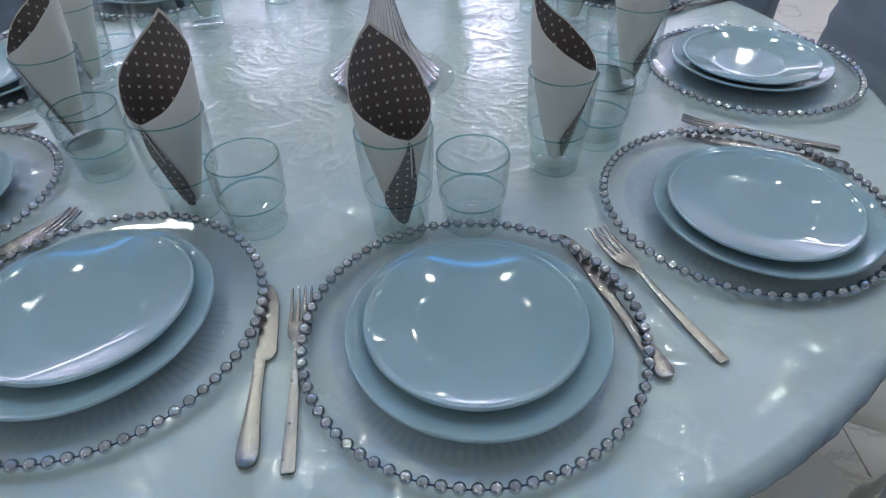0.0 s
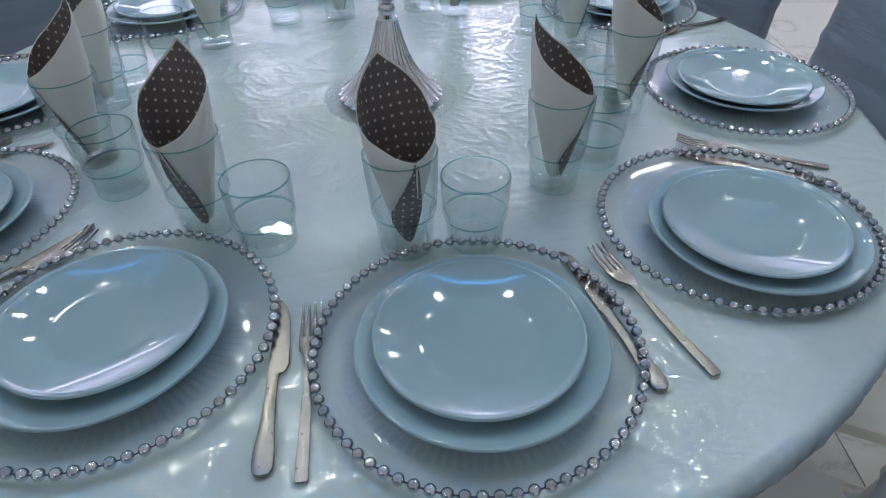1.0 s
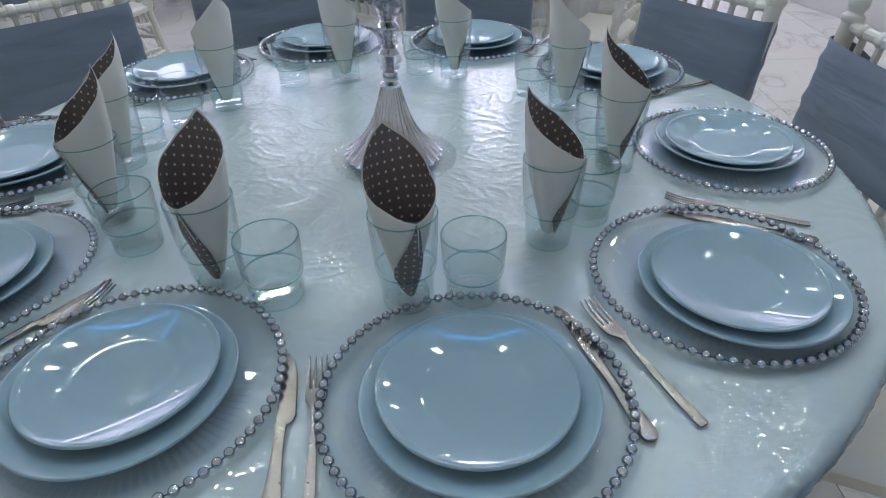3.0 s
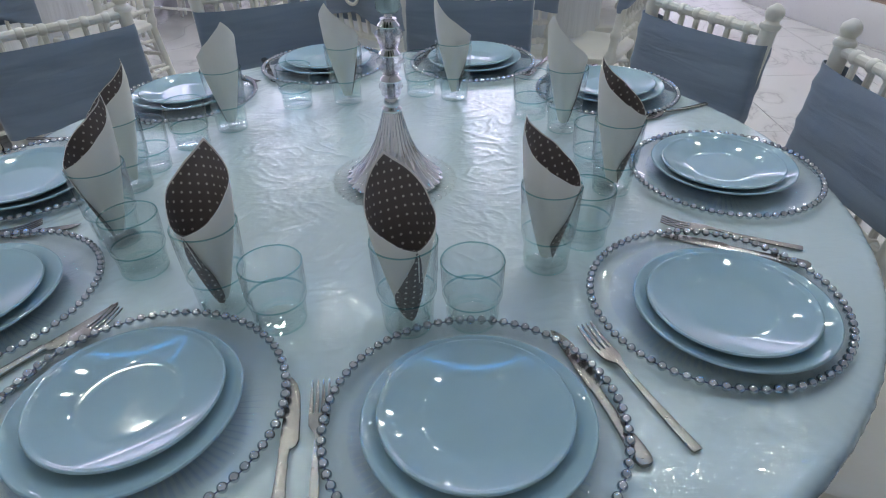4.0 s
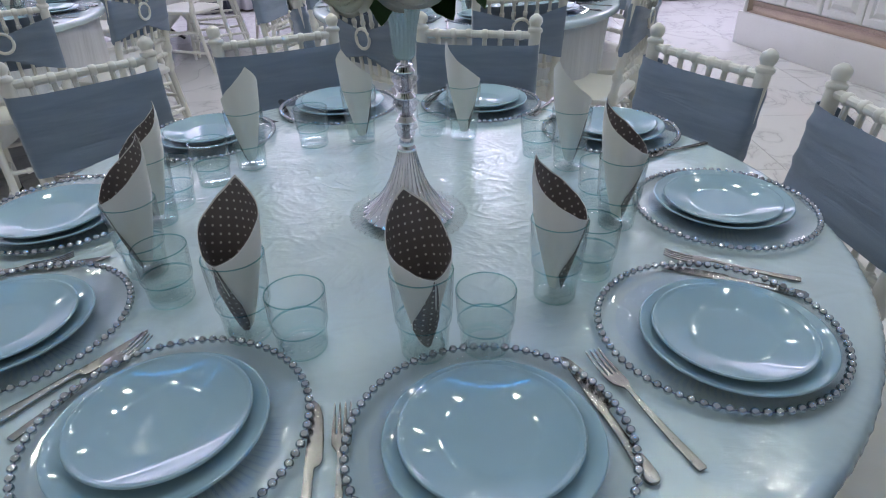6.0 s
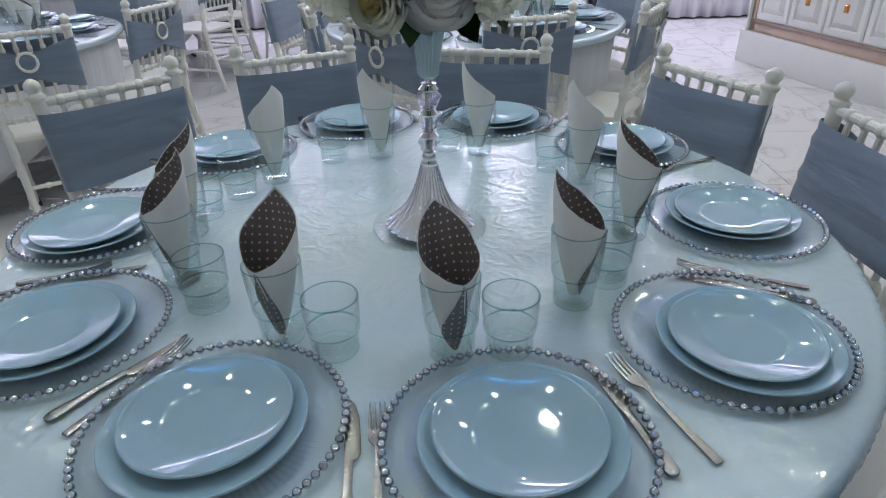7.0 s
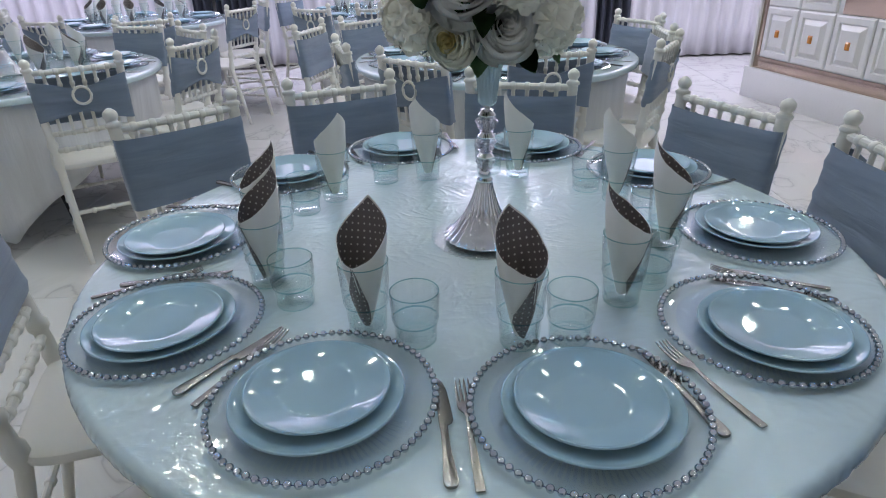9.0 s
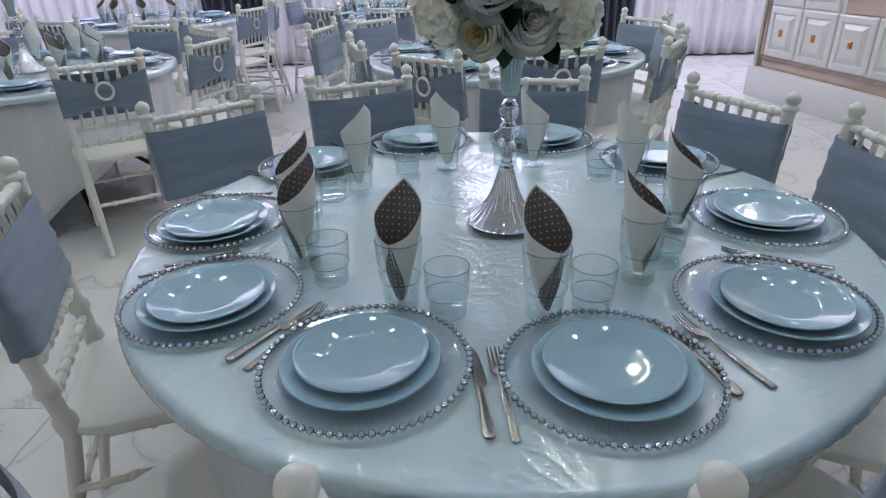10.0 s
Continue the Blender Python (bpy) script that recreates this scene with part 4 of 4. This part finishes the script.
# broad leaves that hang out between the lower blooms
for d, r, up, size in (((-0.06, -0.80, -0.55), 0.115, -0.5, 1.15), ((0.52, -0.70, -0.60), 0.128, -0.6, 1.1), ((-0.02, -0.95, -0.02), 0.135, -0.2, 1.1), ((0.70, -0.66, -0.10), 0.14, -0.4, 0.9),
                       ((0.84, -0.30, -0.55), 0.145, -0.7, 0.9), ((-0.90, -0.42, -0.36), 0.145, -0.5, 0.8), ((-0.60, -0.75, 0.05), 0.14, 0.1, 0.9), ((0.06, -0.9, 0.25), 0.14, 0.2, 1.0)):
    n = Vector(d).normalized()
    out = Vector((n.x * 0.8, n.y * 0.25, up)).normalized()
    x = out.cross(n).normalized()
    z = x.cross(out)
    m = Matrix.Translation(n * r) @ Matrix((x, out, z)).transposed().to_4x4() @ Matrix.Scale(size * 0.8, 4)
    part("leaf", LEAFS, None, bouquet, "", m)


# ---- chairs ----
def sash_mesh():
    """A cloth band round the chair back: plain in front, gathered to the middle behind."""
    bm = bmesh.new()
    n = 96
    rows = 11
    grid = []
    for i in range(n):
        f = i / n
        a = 2 * math.pi * f
        # rounded rectangle section, back at -y
        c, s = math.cos(a), math.sin(a)
        x = 0.194 * (abs(c) ** 0.22) * (1 if c >= 0 else -1)
        yy = 0.026 * (abs(s) ** 0.5) * (1 if s >= 0 else -1)
        back = s < 0
        g = max(0.0, 1 - abs(x) / 0.20) if back else 0.0
        ztop = 0.836 - 0.052 * g ** 1.2 + (0.006 * (abs(x) / 0.2) ** 2 if not back else 0)
        zbot = 0.645 + 0.050 * g ** 1.2 - (0.012 * math.sin(x * 9) if back else 0.004)
        col = []
        for j in range(rows):
            v = j / (rows - 1)
            z = zbot + (ztop - zbot) * v
            fold = 0.0022 * math.sin(v * 17 + 5 * x) + 0.0016 * math.sin(v * 31 + 11 * x) + (0.004 * g * math.sin(v * 26) if back else 0)
            step = 0.006 if (not back and x > 0.005) else 0.0
            lean = -0.13 * (z - 0.62)
            dy = (1 if s >= 0 else -1) * (fold + step) * min(1, abs(s) * 4)
            bulge = -0.012 * g if back else 0.0
            col.append(bm.verts.new((x * (1 + 0.06 * (z - 0.64)), yy + dy + bulge + lean, z)))
        grid.append(col)
    for i in range(n):
        for j in range(rows - 1):
            bm.faces.new((grid[i][j], grid[(i + 1) % n][j], grid[(i + 1) % n][j + 1], grid[i][j + 1]))
    bmesh.ops.recalc_face_normals(bm, faces=bm.faces)
    bmesh.ops.solidify(bm, geom=bm.faces[:], thickness=0.002)
    return bm


def back_x(z):
    return 0.170 + 0.011 * (z - 0.44) / 0.44


def back_y(z):
    return -0.13 * (z - 0.62) if z > 0.44 else -0.13 * (0.44 - 0.62) - 0.21 * (0.44 - z)


def chair(m, label):
    """White turned banquet chair; its back stands over the origin and it faces +y."""
    ob = thing("banquet_chair", label, "chair", m, "white banquet chairs")
    for s in (-1, 1):
        pts, rad = [], []
        for z, r in ((0.0, 0.013), (0.20, 0.016), (0.43, 0.0175), (0.455, 0.0235), (0.48, 0.0235), (0.49, 0.0175), (0.535, 0.0175), (0.545, 0.024), (0.560, 0.024), (0.57, 0.0175), (0.62, 0.0175), (0.84, 0.0175), (0.845, 0.018), (0.870, 0.018), (0.873, 0.0215), (0.876, 0.0228), (0.880, 0.0228), (0.883, 0.0215), (0.886, 0.0165), (0.889, 0.0150), (0.892, 0.0160), (0.896, 0.0185), (0.900, 0.0202), (0.906, 0.0206), (0.912, 0.0190), (0.916, 0.0158), (0.9195, 0.0110), (0.9235, 0.0060), (0.924, 0.0015)):
            pts.append((s * back_x(z), back_y(z), z))
            rad.append(r)
        part("back_post", tube(pts, rad, 18), CHAIR, ob)
        part("front_leg", tube([(s * 0.185, 0.40, 0), (s * 0.183, 0.395, 0.10), (s * 0.182, 0.393, 0.115), (s * 0.182, 0.392, 0.13), (s * 0.18, 0.39, 0.14), (s * 0.178, 0.385, 0.34), (s * 0.178, 0.385, 0.35), (s * 0.178, 0.385, 0.37), (s * 0.178, 0.385, 0.38), (s * 0.178, 0.385, 0.445)],
                               [0.012, 0.0145, 0.019, 0.019, 0.015, 0.017, 0.023, 0.023, 0.017, 0.018], 12), CHAIR, ob)
        for z in (0.16, 0.30):
            part("stretcher", turned((s * 0.180, back_y(z), z), (s * 0.181, 0.388, z), 0.0095, (0.3, 0.7), 8), CHAIR, ob)
    part("stretcher", turned((-0.18, 0.388, 0.24), (0.18, 0.388, 0.24), 0.0095, (0.25, 0.5, 0.75), 8), CHAIR, ob)
    part("stretcher", turned((-0.17, back_y(0.24), 0.24), (0.17, back_y(0.24), 0.24), 0.0095, (0.25, 0.5, 0.75), 8), CHAIR, ob)
    bm = bmesh.new()
    prev = None
    for inset, z in ((0.02, 0.432), (0.004, 0.436), (0.0, 0.448), (0.003, 0.458), (0.012, 0.463), (0.05, 0.459), (0.11, 0.456)):
        cur = []
        for k in range(40):
            a = 2 * math.pi * k / 40
            c, s = math.cos(a), math.sin(a)
            w = 0.212 - inset - 0.016 * (1 - s) / 2
            cur.append(bm.verts.new((w * abs(c) ** 0.35 * (1 if c >= 0 else -1), 0.215 + (0.215 - inset) * abs(s) ** 0.35 * (1 if s >= 0 else -1), z)))
        if prev:
            bridge(bm, prev, cur)
        else:
            bm.faces.new(cur[::-1])
        prev = cur
    bm.faces.new(prev)
    part("seat", bm, CHAIR, ob, "white moulded seat", angle=40)
    for z, r, nm in ((0.864, 0.0112, "top_rail"), (0.600, 0.011, "lower_rail"), (0.525, 0.011, "lower_rail")):
        x = back_x(z)
        part(nm, turned((-x, back_y(z), z), (x, back_y(z), z), r, (0.14, 0.29, 0.43, 0.57, 0.71, 0.86), 10, 1.3), CHAIR, ob)
    for k in range(6):
        x = -0.170 + 0.340 * (0.14, 0.29, 0.43, 0.57, 0.71, 0.86)[k]
        part("spindle", turned((x, back_y(0.60), 0.60), (x * 1.03, back_y(0.862), 0.862), 0.0075, (0.4, 0.8), 8, 1.4), CHAIR, ob)
    sash = part("sash", sash_mesh(), SASH, ob, "grey-blue satin sash", angle=60)
    bm = bmesh.new()
    ring = tube([(0.036 * math.cos(2 * math.pi * k / 32), -0.056, 0.760 + 0.036 * math.sin(2 * math.pi * k / 32)) for k in range(33)], 0.0062, 10, bm)
    part("ring", ring, CHAIR, sash, "white round buckle")
    # overall 0.95 m high and a little slimmer
    for o in ob.children_recursive:
        o.data.transform(Matrix.Diagonal((0.98, 1.0, 1.032, 1)))
    return ob


def chair_at(mid, deg):
    """The pose of a chair whose back's top is over mid and which faces along deg."""
    f = (math.cos(radians(deg)), math.sin(radians(deg)))
    return pose(mid[0] + f[0] * 0.037, mid[1] + f[1] * 0.037, 0, 0, 0, deg - 90)


MAIN = [((-0.853, 0.534), -47.3), ((-0.412, 0.856), -66.7), ((0.207, 0.878), -103.2), ((0.774, 0.507), -152.5), ((0.961, 0.037), -176.0),
        ((-0.983, -0.268), 19.5), ((-0.656, -0.86), 52), ((-0.020, -0.992), 90), ((0.545, -0.8), 128), ((1.0, -0.44), 156)]
FIRST = chair(chair_at(*MAIN[0]), "white turned banquet chair with a grey-blue sash at the set table")
for row in MAIN[1:]:
    copy_thing(FIRST, chair_at(*row))
HALL = [((-1.666, 1.427), 122.8), ((-1.39, 2.079), 163), ((-0.203, 1.361), 52), ((-0.562, 1.752), 18), ((-0.885, 2.546), -14),
        ((-0.618, 2.91), -40), ((1.064, 2.603), -150), ((1.081, 2.154), 176), ((0.941, 1.612), 150), ((0.399, 1.472), 100),
        ((-2.206, 3.275), 110), ((-1.636, 2.668), -135), ((-2.095, 2.943), -105), ((-3.046, 2.83), -60), ((-3.0, 3.368), 75),
        ((-1.749, 4.022), 160), ((-1.777, 4.769), -155), ((-3.645, 3.928), 30), ((-0.59, 3.695), 80), ((-1.141, 3.807), 60),
        ((0.185, 4.162), 150), ((-0.095, 3.835), 115), ((-1.649, 5.146), -25), ((0.232, 4.956), -165), ((-3.738, 2.994), 150),
        ((-3.738, 3.975), -155), ((-4.112, 2.481), 120)]
for row in HALL:
    tagged(copy_thing(FIRST, chair_at(*row)), "white turned banquet chair with a ring-buckled grey-blue sash in the hall")

# ---- marble tiles ----
TILE_MESH = mesh_of("tile", box(-TILE / 2 + 0.0015, TILE / 2 - 0.0015, -TILE / 2 + 0.0015, TILE / 2 - 0.0015, -0.006, 0.0, 0.0), MARBLE, False)
nx, ny = int((X1 - X0) / TILE), int((Y1 - Y0) / TILE)
for i in range(nx + 1):
    for j in range(ny + 1):
        x, y = X0 + TILE * (i + 0.5), Y0 + TILE * (j + 0.5)
        if x + TILE / 2 <= X1 + 0.2 and y + TILE / 2 <= Y1 + 0.2:
            part("tile", TILE_MESH, None, floor_ob, "", pose(x, y, 0, 0, 0, 90 * ((i * 7 + j * 3) % 4)))
